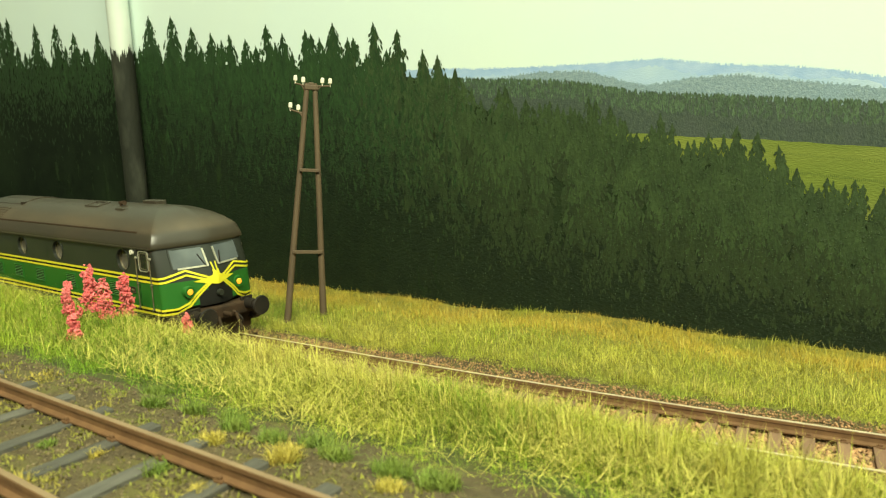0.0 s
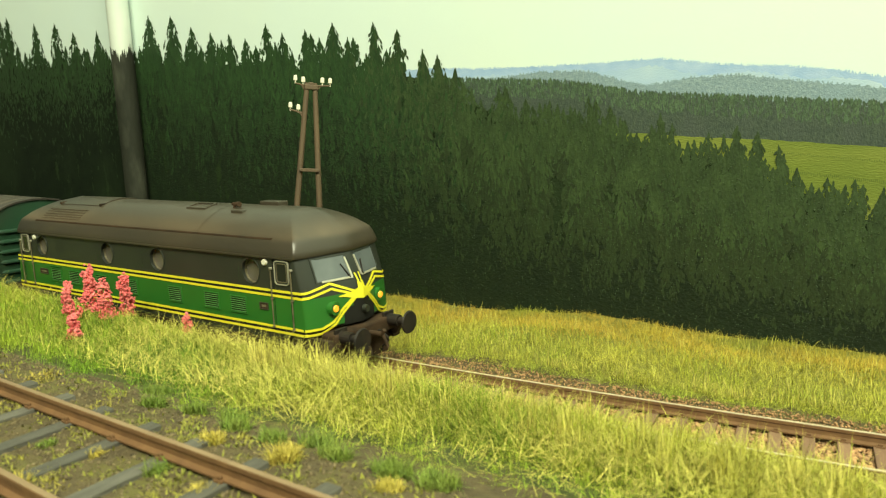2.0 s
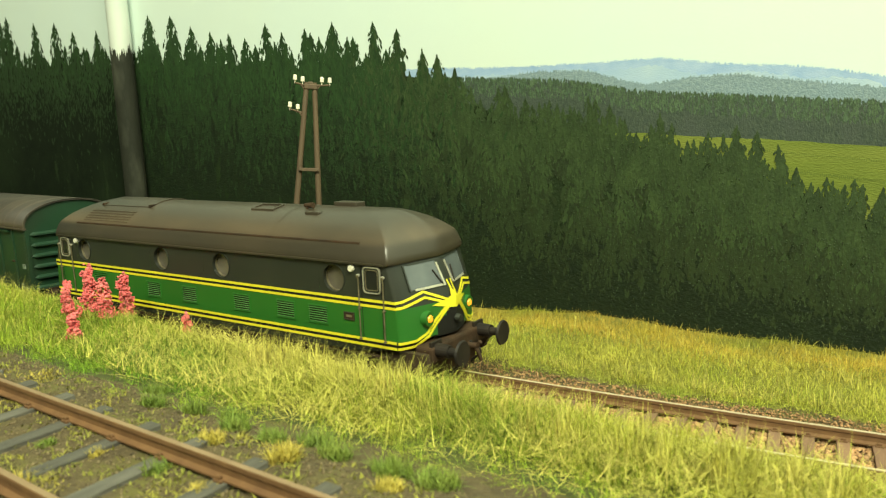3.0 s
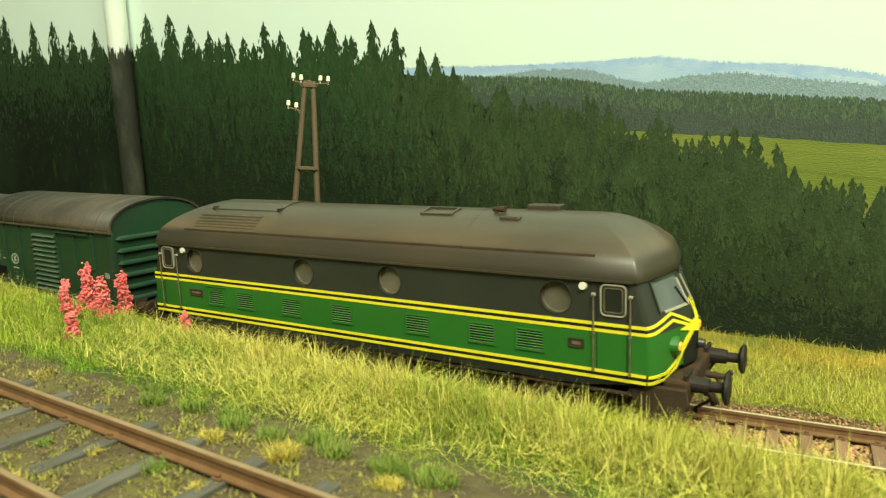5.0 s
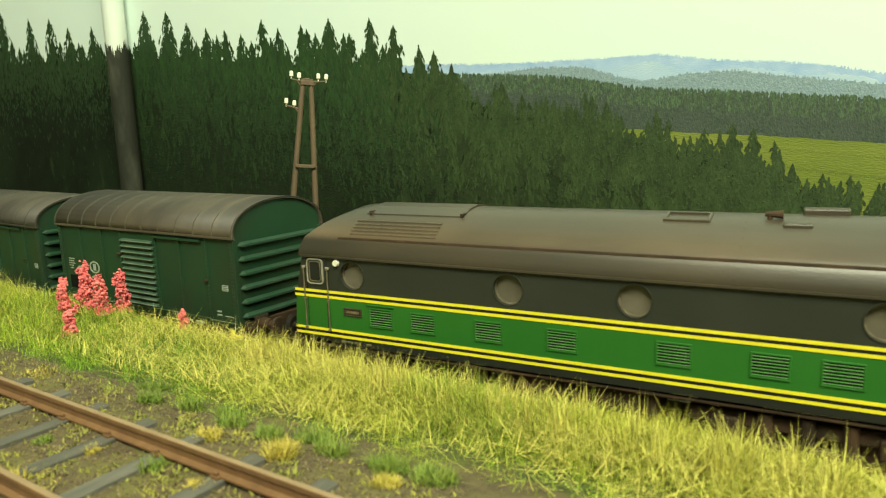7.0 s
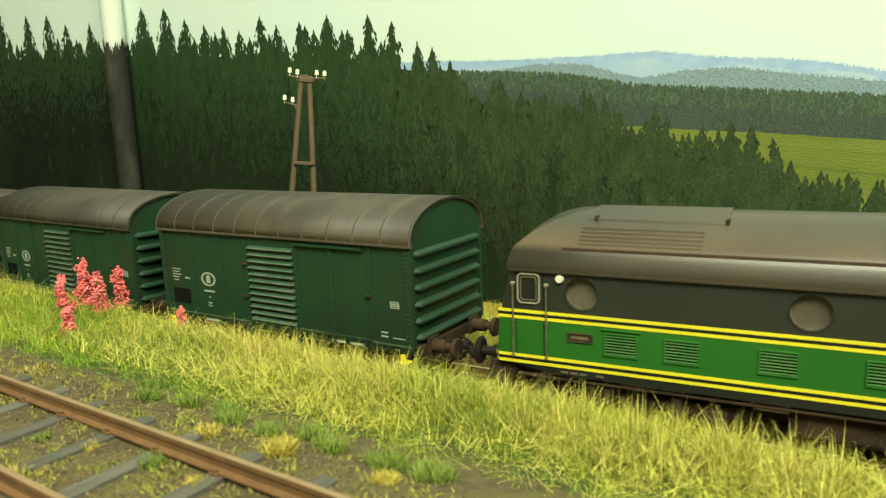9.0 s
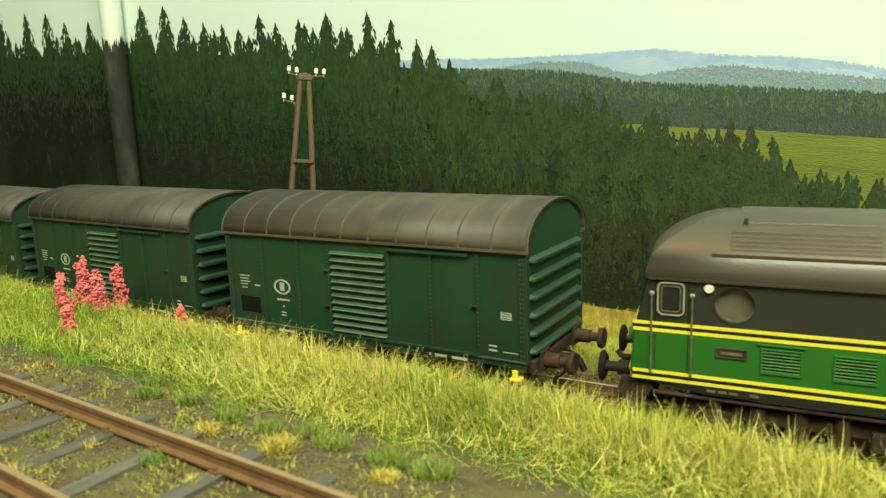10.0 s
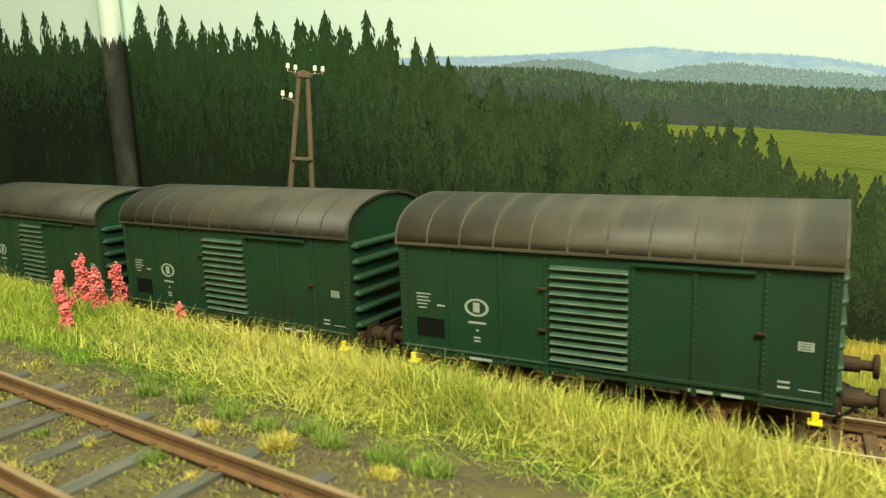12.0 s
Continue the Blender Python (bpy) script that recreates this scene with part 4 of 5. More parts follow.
def build_tufts():
    yellow = [(-79, -53, 2.1, 3.6), (-93, -56, 2.0, 2.4), (-103, -69, 1.2, 1.6), (-80, -66, 1.5, 2.2), (-62, -49, 2.0, 2.2), (-103, -80, 2.0, 2.2)]
    green = [(-128, -46, 2.6, 2.6), (-104, -45, 2.6, 2.6), (-83, -43.5, 3.0, 3.0), (-59, -42.5, 3.2, 3.2), (-118, -52, 2.2, 3.0), (-111, -48, 2.2, 3.2), (-97, -49, 2.4, 3.0), (-88, -48, 2.4, 3.0), (-76, -46, 2.6, 3.0), (-66, -44, 3.2, 3.4), (-91, -66, 2.0, 2.2), (-113, -72, 1.5, 1.4)]
    rnd = np.random.RandomState(9)
    for k, (spots, material, word) in enumerate(((yellow, M_TUFTY, "straw yellow"), (green, M_TUFTG, "fresh green"))):
        for j, (x, y, r, h) in enumerate(spots):
            n = int(150 * r)
            a, q = rnd.uniform(0, 6.28, n), r * rnd.rand(n) ** 0.7
            px, py = x + q * np.cos(a), y + q * np.sin(a)
            blades("grass_tuft", px, py, ground_z(px, py), h * rnd.uniform(0.5, 1.1, n), np.clip(np.abs(rnd.normal(0.5, 0.35, n)), 0, 1.4), rnd.uniform(0.09, 0.2, n), material,
                   word + " grass tuft growing in the earth", "grass tuft", 100 + k * 30 + j, kind="")["group"] = word + " tufts beside the front track"


build_tufts()

# ---- locomotive ----
LEVELS = [(11.4, 16.3, 73.4, 78.6), (13.0, 16.6, 74.0, 79.3), (15.0, 16.7, 74.2, 80.2), (22.0, 16.7, 73.6, 80.2), (25.0, 16.7, 73.1, 79.6), (26.5, 16.6, 72.8, 78.9), (34.0, 16.5, 71.0, 75.0)]
ROOF_LEVELS = [(33.6, 16.9, 71.6, 75.6), (34.1, 17.0, 71.8, 75.9), (35.5, 16.7, 71.5, 75.5), (37.2, 16.1, 71.0, 74.9), (38.4, 15.5, 70.4, 74.3), (39.4, 14.5, 69.3, 73.5), (40.9, 12.8, 67.5, 72.2),
               (42.3, 10.7, 65.1, 70.6), (43.6, 8.2, 62.3, 68.4), (44.5, 5.6, 60.0, 65.9), (45.0, 3.0, 58.2, 63.3), (45.2, 0.8, 56.7, 60.4)]


def level_at(z, table=LEVELS):
    zs = [q[0] for q in table]
    return [float(np.interp(z, zs, [q[k] for q in table])) for k in (1, 2, 3)]


REAR_NOSE, REAR_ROOF, REAR_BEAM = 0.3, 0.5, 6.5  # the rear end is made blunter to fit the camera's view


def nose_cut(k):
    """How far the nose reaches out, from the middle (0) to the side (1): a blunt wedge with rounded corners."""
    k = min(k, 1.0)
    return 0.2 * (1 - k ** 12) ** 0.5 + 0.8 * (1 - k ** 1.1)


def nose_x(y, z, end=1):
    """How far out the nose lies; the rear end is flattened to fit the camera's view."""
    b, xs, tip = level_at(z)
    return xs + (tip - xs) * nose_cut(min(abs(y) / b, 1.0)) * (1.0 if end > 0 else REAR_NOSE)


def contour(z, table=LEVELS, lift=False):
    """The outline of the car body at height z, flattened at the rear to fit the camera's view."""
    b, xs, tip = level_at(z, table)
    end = []
    for a in np.linspace(-math.pi / 2, math.pi / 2, 33):
        y = b * math.copysign(abs(math.sin(a)) ** 0.72, a)
        end.append((xs + (tip - xs) * nose_cut(abs(y / b)), y))
    side = [(x, b) for x in np.linspace(55.0 if table is ROOF_LEVELS else 60.0, -55.0 if table is ROOF_LEVELS else -60.0, 25)]
    rear = [(-xs - (x - xs) * (REAR_ROOF if table is ROOF_LEVELS else REAR_NOSE), -y) for x, y in end]
    loop = end + side + rear + [(-x, -y) for x, y in side]
    out = []
    for x, y in loop:
        up = 3.0 * float(smooth01((abs(x) - 67) / 12)) if lift else 0.0
        out.append((x, y, z + up * max(0, 1 - (z - 11.4) / 4)))
    return out


def shell(zs, table=LEVELS, cap=False, lift=False):
    bm = bmesh.new()
    vs = grid_mesh(bm, [contour(z, table, lift) for z in zs], True)
    if cap:
        bm.faces.new(vs[-1])
    return bm


def ribbon(points, wide, out=0.12):
    """A painted stripe laid over the nose or side: points are (x, y, z, normal)."""
    bm = bmesh.new()
    rows = []
    n = len(points)
    for i, (p, nrm) in enumerate(points):
        a, b = points[max(i - 1, 0)][0], points[min(i + 1, n - 1)][0]
        t = (b - a).normalized()
        s = t.cross(nrm).normalized() * wide / 2
        rows.append([p - s + nrm * 0.02, p - s + nrm * out, p + s + nrm * out, p + s + nrm * 0.02])
    grid_mesh(bm, rows)
    return bm


def nose_path(yz, end, steps=8):
    """Points over the nose along y,z corners."""
    out = []
    for (y0, z0), (y1, z1) in zip(yz, yz[1:]):
        for k in range(steps):
            y, z = y0 + (y1 - y0) * k / steps, z0 + (z1 - z0) * k / steps
            e = 0.05
            x = nose_x(y, z, end)
            n = Vector((1, -(nose_x(y + e, z, end) - nose_x(y - e, z, end)) / (2 * e), -(nose_x(y, z + e, end) - nose_x(y, z - e, end)) / (2 * e))).normalized()
            out.append((Vector((end * x, y, z)), Vector((end * n.x, n.y, n.z))))
    return out


def nose_patch(y0, y1, z0, z1, end, out, ny=8, nz=6, skew=0.0):
    bm = bmesh.new()
    rows = []
    for j in range(nz + 1):
        z = z0 + (z1 - z0) * j / nz
        rows.append([(end * (nose_x(y, z, end) + out), y, z) for y in [y0 + (y1 - y0) * i / ny + skew * (z - z0) for i in range(ny + 1)]])
    grid_mesh(bm, rows)
    return bm


def roof_z(y):
    return float(np.interp(abs(y), [q[1] for q in reversed(ROOF_LEVELS)], [q[0] for q in reversed(ROOF_LEVELS)]))


def round_frame(x0, x1, z0, z1, t, r, y0, y1):
    """A window frame with rounded corners on the side wall."""
    def loop(d):
        pts = []
        rr = max(r - d, 0.1)
        for cx, cz, a0 in ((x1 - d - rr, z1 - d - rr, 0), (x0 + d + rr, z1 - d - rr, 90), (x0 + d + rr, z0 + d + rr, 180), (x1 - d - rr, z0 + d + rr, 270)):
            for a in np.linspace(a0, a0 + 90, 6):
                pts.append((cx + rr * math.cos(radians(a)), cz + rr * math.sin(radians(a))))
        return pts
    bm = bmesh.new()
    o, i = loop(0), loop(t)
    grid_mesh(bm, [[(x, y, z) for x, z in p] for p, y in ((o, y0), (o, y1), (i, y1), (i, y0))], True)
    return bm


def side_with_portholes(holes, r, rows, z0, z1):
    """The upper body: a shell whose flat sides have real round openings."""
    bm = shell(rows)
    bm.faces.ensure_lookup_table()
    gone = []
    for f in bm.faces:
        c = f.calc_center_median()
        if abs(c.y) > 16.3 and z0 < c.z < z1 and any(a < c.x < b for _, a, b in holes):
            gone.append(f)
    bmesh.ops.delete(bm, geom=gone, context="FACES")
    for s in (-1, 1):
        for x, a, b in holes:
            zc = 29.4
            angles = set(np.linspace(0, 2 * math.pi, 33)[:-1]) | {math.atan2(q - zc, p - x) % (2 * math.pi) for p in (a, b) for q in (z0, z1)}
            rim, edge = [], []
            for g in sorted(angles):
                cg, sg = math.cos(g), math.sin(g)
                d = min((b - x) / cg if cg > 1e-6 else 1e9, (a - x) / cg if cg < -1e-6 else 1e9, (z1 - zc) / sg if sg > 1e-6 else 1e9, (z0 - zc) / sg if sg < -1e-6 else 1e9)
                edge.append((x + d * cg, zc + d * sg))
                rim.append((x + r * cg, zc + r * sg))
            y = lambda q: s * level_at(q)[0]
            grid_mesh(bm, [[(p, y(q), q) for p, q in edge], [(p, y(q), q) for p, q in rim], [(p, y(q) - s * 1.7, q) for p, q in rim]], True)
    bmesh.ops.remove_doubles(bm, verts=bm.verts, dist=0.01)
    return bm


def ring(cx, cz, r0, r1, y0, y1, seg=28):
    """A round frame on the side wall, around (cx, cz)."""
    bm = bmesh.new()
    prof = [(r0, y0), (r0, y1), (r1, y1), (r1, y0)]
    grid_mesh(bm, [[(cx + r * math.cos(a), y, cz + r * math.sin(a)) for r, y in prof + prof[:1]] for a in np.linspace(0, 2 * math.pi, seg + 1)])
    return bm


def frame_box(x0, x1, z0, z1, t, y0, y1, bevel=0.08):
    bm = bmesh.new()
    for b in ((x0, x1, z0, z0 + t), (x0, x1, z1 - t, z1), (x0, x0 + t, z0 + t, z1 - t), (x1 - t, x1, z0 + t, z1 - t)):
        box(bm, b[0], b[1], min(y0, y1), max(y0, y1), b[2], b[3], bevel)
    return bm


def hose(parent, x, y, z, end, reach=3.4, drop=5.0):
    """A rubber brake hose hanging from a buffer beam in a bend, with its metal cock."""
    pts = [(x + end * reach * math.sin(k * math.pi / 10) * (1 - 0.25 * k / 10), y + 0.12 * k, z - drop * (k / 10) ** 1.2) for k in range(11)]
    bm = rods(*[(a, b, 0.34, 0.34, 8) for a, b in zip(pts, pts[1:])])
    rod(bm, (x - end * 0.5, y, z), (x + end * 0.9, y, z), 0.55, seg=10)
    rod(bm, pts[-1], (pts[-1][0], pts[-1][1] + 0.1, pts[-1][2] - 1.1), 0.5, 0.42, 10)
    part("brake_hose", bm, M_BLACK, parent, "black rubber brake hose")


def wheelset(parent, x, r, gauge=8.3):
    bm = bmesh.new()
    rod(bm, (0, -12, 0), (0, 12, 0), 1.0, seg=10)
    for s in (-1, 1):
        rod(bm, (0, s * gauge, 0), (0, s * (gauge - 0.7), 0), r + 0.7, seg=28)
        rod(bm, (0, s * gauge, 0), (0, s * (gauge + 2.2), 0), r, seg=28)
        for k in range(6):
            a = k * math.pi / 3
            box(bm, r * 0.5 * math.cos(a) - 0.5, r * 0.5 * math.cos(a) + 0.5, s * (gauge + 2.35) - 0.2, s * (gauge + 2.35) + 0.2, r * 0.5 * math.sin(a) - 0.5, r * 0.5 * math.sin(a) + 0.5)
    ob = part("wheelset", bm, M_WHEEL, parent, "brown steel wheelset")
    ob.matrix_basis = mm(x, 0, r)
    return ob


def buffers(parent, x, end, z=12.4, y=10.0, long=8.0, r=3.1, material=None):
    for s in (-1, 1):
        bm = bmesh.new()
        rod(bm, (end * x, s * y, z), (end * (x + long * 0.55), s * y, z), 1.75, 1.6, 16)
        rod(bm, (end * (x + long * 0.5), s * y, z), (end * (x + long - 1), s * y, z), 1.1, 1.1, 14)
        rod(bm, (end * (x + long - 1.1), s * y, z), (end * (x + long - 0.5), s * y, z), 2.4, r, 22)
        rod(bm, (end * (x + long - 0.5), s * y, z), (end * (x + long), s * y, z), r, r * 0.93, 22)
        box(bm, min(end * x, end * (x + 0.8)), max(end * x, end * (x + 0.8)), s * y - 2.3, s * y + 2.3, z - 2.3, z + 2.3, 0.15)
        part("buffer", bm, material or M_BLACK, parent, "black steel buffer")


def build_loco():
    loco = empty("diesel_locomotive", mm(0, 0, 0), "green diesel locomotive with yellow stripes and weathered brown roof", "locomotive")
    body = part("body", side_with_portholes([(-55.7, -60, -50), (-14.3, -20, -5), (12.8, 5, 20), (55.0, 50, 60)], 3.5, [23.2, 25.2, 33.2, 34.0], 25.2, 33.2), M_DARK, loco, "dark grey-green upper body side")
    for p in body.data.polygons:
        p.use_smooth = abs(p.center.x) > 60 * MM
    part("green_panel", shell([15.2, 17, 19, 21, 23.2]), M_GREEN, loco, "bright green lower body side", smooth=True)
    part("skirt", shell([11.4, 12.4, 13.6, 15.2], lift=True), M_DARK, loco, "dark skirt below the body", smooth=True)
    part("floor_plate", extrude_profile([(-15.9, 12.4), (15.9, 12.4), (15.9, 13.2), (-15.9, 13.2)], -72, 72), M_UNDER, loco)
    roof = part("roof", shell([q[0] for q in ROOF_LEVELS], ROOF_LEVELS, cap=True), M_ROOF, loco, "weathered brown domed roof", smooth=True)
    for s in (-1, 1):
        part("gutter", extrude_profile([(s * 16.8, 33.5), (s * 17.25, 33.5), (s * 17.25, 33.95), (s * 16.8, 33.95)], -71, 71), M_ROOF, roof)
        bm = extrude_profile([(s * 15.0, 38.3), (s * 15.72, 38.15), (s * 15.62, 38.6), (s * 14.9, 38.75)], -60, 63)
        # dark colour stands for the shadow line along the rib
        part("roof_rib", bm, M_UNDER, roof, "roof rib painted dark as its shadow line")
        # louvred strip low on the roof
        for k in range(5):
            z = 39.3 + 0.68 * k
            y = float(np.interp(z, [q[0] for q in ROOF_LEVELS], [q[1] for q in ROOF_LEVELS]))
            part("roof_louvre", extrude_profile([(s * (y - 0.3), z), (s * (y + 0.12), z), (s * (y + 0.02), z + 0.32), (s * (y - 0.4), z + 0.32)], -57, -33), M_ROOF, roof)
    part("roof_hatch", extrude_profile([(-8.6, 43.0), (-8.3, 43.8), (-4, 45.25), (0, 45.7), (4, 45.25), (8.3, 43.8), (8.6, 43.0)], -56, -29), M_ROOF, roof, "raised brown roof hatch")
    for x in (-55, -29.5):
        bm = boxed(x - 0.1, x + 0.6, -8.7, -6.2, 43.5, 44.4, bevel=0.1)
        part("hatch_hinge", bm, M_UNDER, roof)
    for x in (31.5,):
        bm = bmesh.new()
        pts = [(q[1] * math.copysign(1, 1), q[0]) for q in ROOF_LEVELS[1:]]
        prof = [(-b - 0.10, z + 0.05) for b, z in pts] + [(b + 0.10, z + 0.05) for b, z in reversed(pts)]
        grid_mesh(bm, [[(x + d, y, z) for y, z in prof] for d in (-0.2, 0.2)])
        part("roof_seam", bm, M_ROOF, roof)
    bm = frame_box(16, 25, -2.4, 2.4, 0.6, 0, 0.6)
    bmesh.ops.rotate(bm, verts=bm.verts, cent=(0, 0, 0), matrix=Matrix.Rotation(radians(90), 3, "X"))
    for v in bm.verts:
        v.co.y -= 4.5
        v.co.z += roof_z(v.co.y) - 0.1
    part("roof_vent_frame", bm, M_ROOF, roof)
    part("roof_box", boxed(41, 49, 0.5, 4.5, 44.6, 46.3, bevel=0.25), M_ROOF, roof)
    part("roof_fitting", boxed(38, 43, -8.0, -5.6, 43.3, 44.5, bevel=0.3), M_ROOF, roof)
    part("horn", rods(((35.5, -4.2, 44.4), (35.5, -4.2, 45.9), 0.5), ((34.6, -4.2, 45.7), (37.8, -4.2, 45.7), 0.45, 0.85)), M_UNDER, roof)
    # stripes along both sides, wrapped into the nose
    for s in (-1, 1):
        for z, wide, name in ((24.8, 0.66, "stripe"), (23.45, 0.66, "stripe"), (15.0, 0.66, "stripe"), (13.6, 0.66, "stripe")):
            b = level_at(z)[0]
            pts = [(Vector((x, s * b, z)), Vector((0, s, 0))) for x in np.linspace(-73.9, 73.9, 12)]
            part(name, ribbon(pts, wide), M_YELLOW, loco, "yellow stripe")
        for z0, z1 in ((23.7, 24.55), (13.85, 14.8)):
            b = level_at(z0)[0]
            part("dark_band", ribbon([(Vector((x, s * b, (z0 + z1) / 2)), Vector((0, s, 0))) for x in (-74, 74)], z1 - z0, 0.06), M_STRIPE, loco)
    for end in (-1, 1):
        for s in (-1, 1):
            for dz in (0.0, -1.35):
                up = [(s * 16.695, 24.8 + dz), (s * 16.5, 24.8 + dz), (s * 15.2, 24.9 + dz), (s * 9.0, 26.3 + dz), (s * 1.5, 22.9 + dz * 0.6)]
                part("nose_stripe", ribbon(nose_path(up, end), 0.62, 0.16), M_YELLOW, loco, "yellow nose stripe")
                low = [(s * 16.69, 15.0 + dz), (s * 16.4, 15.0 + dz), (s * 12.5, 15.0 + dz), (s * (9.3 + dz * 0.3), 16.2 + dz * 0.6), (s * (7.2 + dz * 0.6), 18.5 + dz * 0.3), (s * (2.6 + dz * 0.7), 22.2)]
                part("nose_stripe", ribbon(nose_path(low, end), 0.62, 0.16), M_YELLOW, loco, "yellow nose stripe")
            part("nose_stripe", ribbon(nose_path([(s * 0.45, 24.6), (s * 0.85, 28.4)], end), 0.42, 0.16), M_YELLOW, loco, "yellow nose stripe")
            # windscreen
            pane = part("windscreen", nose_patch(s * 2.0, s * 12.2, 27.1, 32.9, end, 0.10), M_PALEGLASS, loco, "windscreen pane with its reflection painted pale", smooth=True)
            # inner and lower frame edges: the light on them is painted as silver
            for yz in ([(s * 1.7, 26.95), (s * 12.3, 26.95)], [(s * 1.9, 26.9), (s * 1.9, 33.0)]):
                part("window_frame", ribbon(nose_path(yz, end), 0.55, 0.3), M_FRAME, pane, "window frame edge painted bright as if lit")
            # upper and outer edges of the same frame, painted dark as unlit
            for yz in ([(s * 1.7, 33.0), (s * 12.4, 33.0)], [(s * 12.4, 26.8), (s * 12.3, 33.0), (s * 12.3, 33.1)]):
                part("window_frame", ribbon(nose_path(yz, end), 0.45, 0.3), M_DARK, pane)
            part("wiper", ribbon(nose_path([(s * 2.5, 26.9), (s * 4.2, 31.2)], end), 0.22, 0.5), M_BLACK, pane)
            # headlight
            bm = bmesh.new()
            y, z = s * 9.2, 19.8
            x = nose_x(y, z, end)
            rod(bm, (end * (x - 1.5), y, z), (end * (x + 1.0), y, z), 2.1, 1.8, 20)
            lampb = part("headlight", bm, M_GREEN, loco, "green headlight housing with amber lamp", smooth=False)
            part("lens", rods(((end * (x + 0.95), y, z), (end * (x + 1.3), y, z), 1.0, 0.8, 18)), M_LAMPA, lampb, "small amber lamp")
        bm = bmesh.new()
        c = [(0, 21.0), (1.9, 21.3), (7.6, 22.7), (3.2, 23.4), (1.3, 24.1), (1.1, 25.8), (0, 25.2), (-1.1, 25.8), (-1.3, 24.1), (-3.2, 23.4), (-7.6, 22.7), (-1.9, 21.3)]
        ring_v = [bm.verts.new((end * (nose_x(y, z, end) + 0.24), y, z)) for y, z in c]
        mid = bm.verts.new((end * (nose_x(0, 22.8, end) + 0.24), 0, 22.8))
        for a, b in zip(ring_v, ring_v[1:] + ring_v[:1]):
            bm.faces.new((a, b, mid))
        part("nose_star", bm, M_YELLOW, loco, "yellow star on the nose")
        part("nose_panel", nose_patch(-6.2, 6.2, 14.6, 19.5, end, 0.07), M_STRIPE, loco, "dark panel between the nose stripes", smooth=True)
        part("nose_panel", nose_patch(-3.2, 3.2, 19.5, 21.4, end, 0.07), M_STRIPE, loco, smooth=True)
        part("marker_lamp", rods(((end * (nose_x(0, 18.2, end) + 0.2), 0, 18.2), (end * (nose_x(0, 18.2, end) + 1.4), 0, 18.2), 1.1, 0.9, 16)), M_DARK, loco)
        back = 0.0 if end > 0 else REAR_BEAM
        bm = boxed(min(end * (76 - back), end * (81.2 - back)), max(end * (76 - back), end * (81.2 - back)), -12.8, 12.8, 9.4, 13.8, bevel=0.7)
        part("buffer_beam", bm, M_UNDER, loco, "grimy brown buffer beam")
        buffers(loco, 80.0 - back, end, 12.6, 10.0, 8.2, 3.3)
        bm = rods(((end * 82, 0, 11.5), (end * 86, 0, 11.5), 0.7), ((end * 86, 0, 11.5), (end * 87, 0, 12.8), 0.6), ((end * 83, -3, 11), (end * 85, -3.3, 6.5), 0.5), ((end * 83, 3.6, 11), (end * 85, 3.8, 6.5), 0.5), ((end * 83, -5, 11), (end * 84.6, -5.6, 7), 0.5))
        bmesh.ops.translate(bm, verts=bm.verts, vec=(-end * back, 0, 0))
        part("coupling_hook", bm, M_UNDER, loco)
        for y in (-5.8, 4.6):
            hose(loco, end * (81.0 - back), y, 10.6, end)
        part("rail_guard", extrude_profile([(-13, 2.2), (13, 2.2), (14, 9.6), (-14, 9.6)], min(end * 73, end * 77.5), max(end * 73, end * 77.5)), M_UNDER, loco)
        for s in (-1, 1):
            outline = [(69.5, 12.6), (81.0 - back * 0.7, 12.6), (81.6 - back * 0.7, 9.6), (79.5 - back * 0.6, 6.4), (75.0 - back * 0.3, 5.6), (71.5, 8.6)]
            bm = bmesh.new()
            vs = grid_mesh(bm, [[(end * x, s * y, z) for x, z in outline] for y in (13.6, 15.3)], True)
            bm.faces.new(vs[0])
            bm.faces.new(list(reversed(vs[1])))
            part("apron", bm, M_APRON, loco, "grimy brown apron plate under the nose")
            part("step_plate", boxed(min(end * (76 - back), end * (80 - back)), max(end * (76 - back), end * (80 - back)), s * 14 - 1.6, s * 14 + 1.6, 6.6, 7.4, bevel=0.15), M_UNDER, loco)
    # sides
    vents = (-47.6, -35.9, -19.1, -2.1, 20.5, 37.5, 49.1)
    for s in (-1, 1):
        b = 16.7
        for x in (-55.7, -14.3, 12.8, 55.0):
            port = part("porthole", ring(x, 29.4, 3.42, 3.62, s * 16.3, s * 16.75), M_DARK, loco, "round porthole with grey frame", smooth=False)
            part("glass", rods(((x, s * 14.9, 29.4), (x, s * 15.2, 29.4), 3.8, 3.8, 28)), M_PORT, port)
            part("rim", ring(x, 29.4, 3.22, 3.48, s * 15.1, s * 15.7), M_GRAB, port, "thin worn inner rim")
        for x in vents:
            v = part("side_vent", frame_box(x - 3.4, x + 3.4, 17.0, 21.9, 0.35, s * 16.6, s * 16.95), M_GREEN, loco, "louvred green side vent")
            for k in range(7):
                z = 17.52 + 0.6 * k
                part("slat", extrude_profile([(s * 16.7, z), (s * 16.93, z), (s * 16.93, z + 0.13), (s * 16.7, z + 0.18)], x - 3.1, x + 3.1), M_SLAT, v)
            part("vent_hood", boxed(x - 4.0, x + 4.0, min(s * 16.6, s * 17.05), max(s * 16.6, s * 17.05), 22.4, 22.7, bevel=0.05), M_GREEN, v) if x == vents[0] else None
            # black sheet standing in for the shade between the slats
            part("vent_backing", boxed(x - 3.2, x + 3.2, min(s * 16.6, s * 16.74), max(s * 16.6, s * 16.74), 17.2, 21.7), M_STRIPE, v)
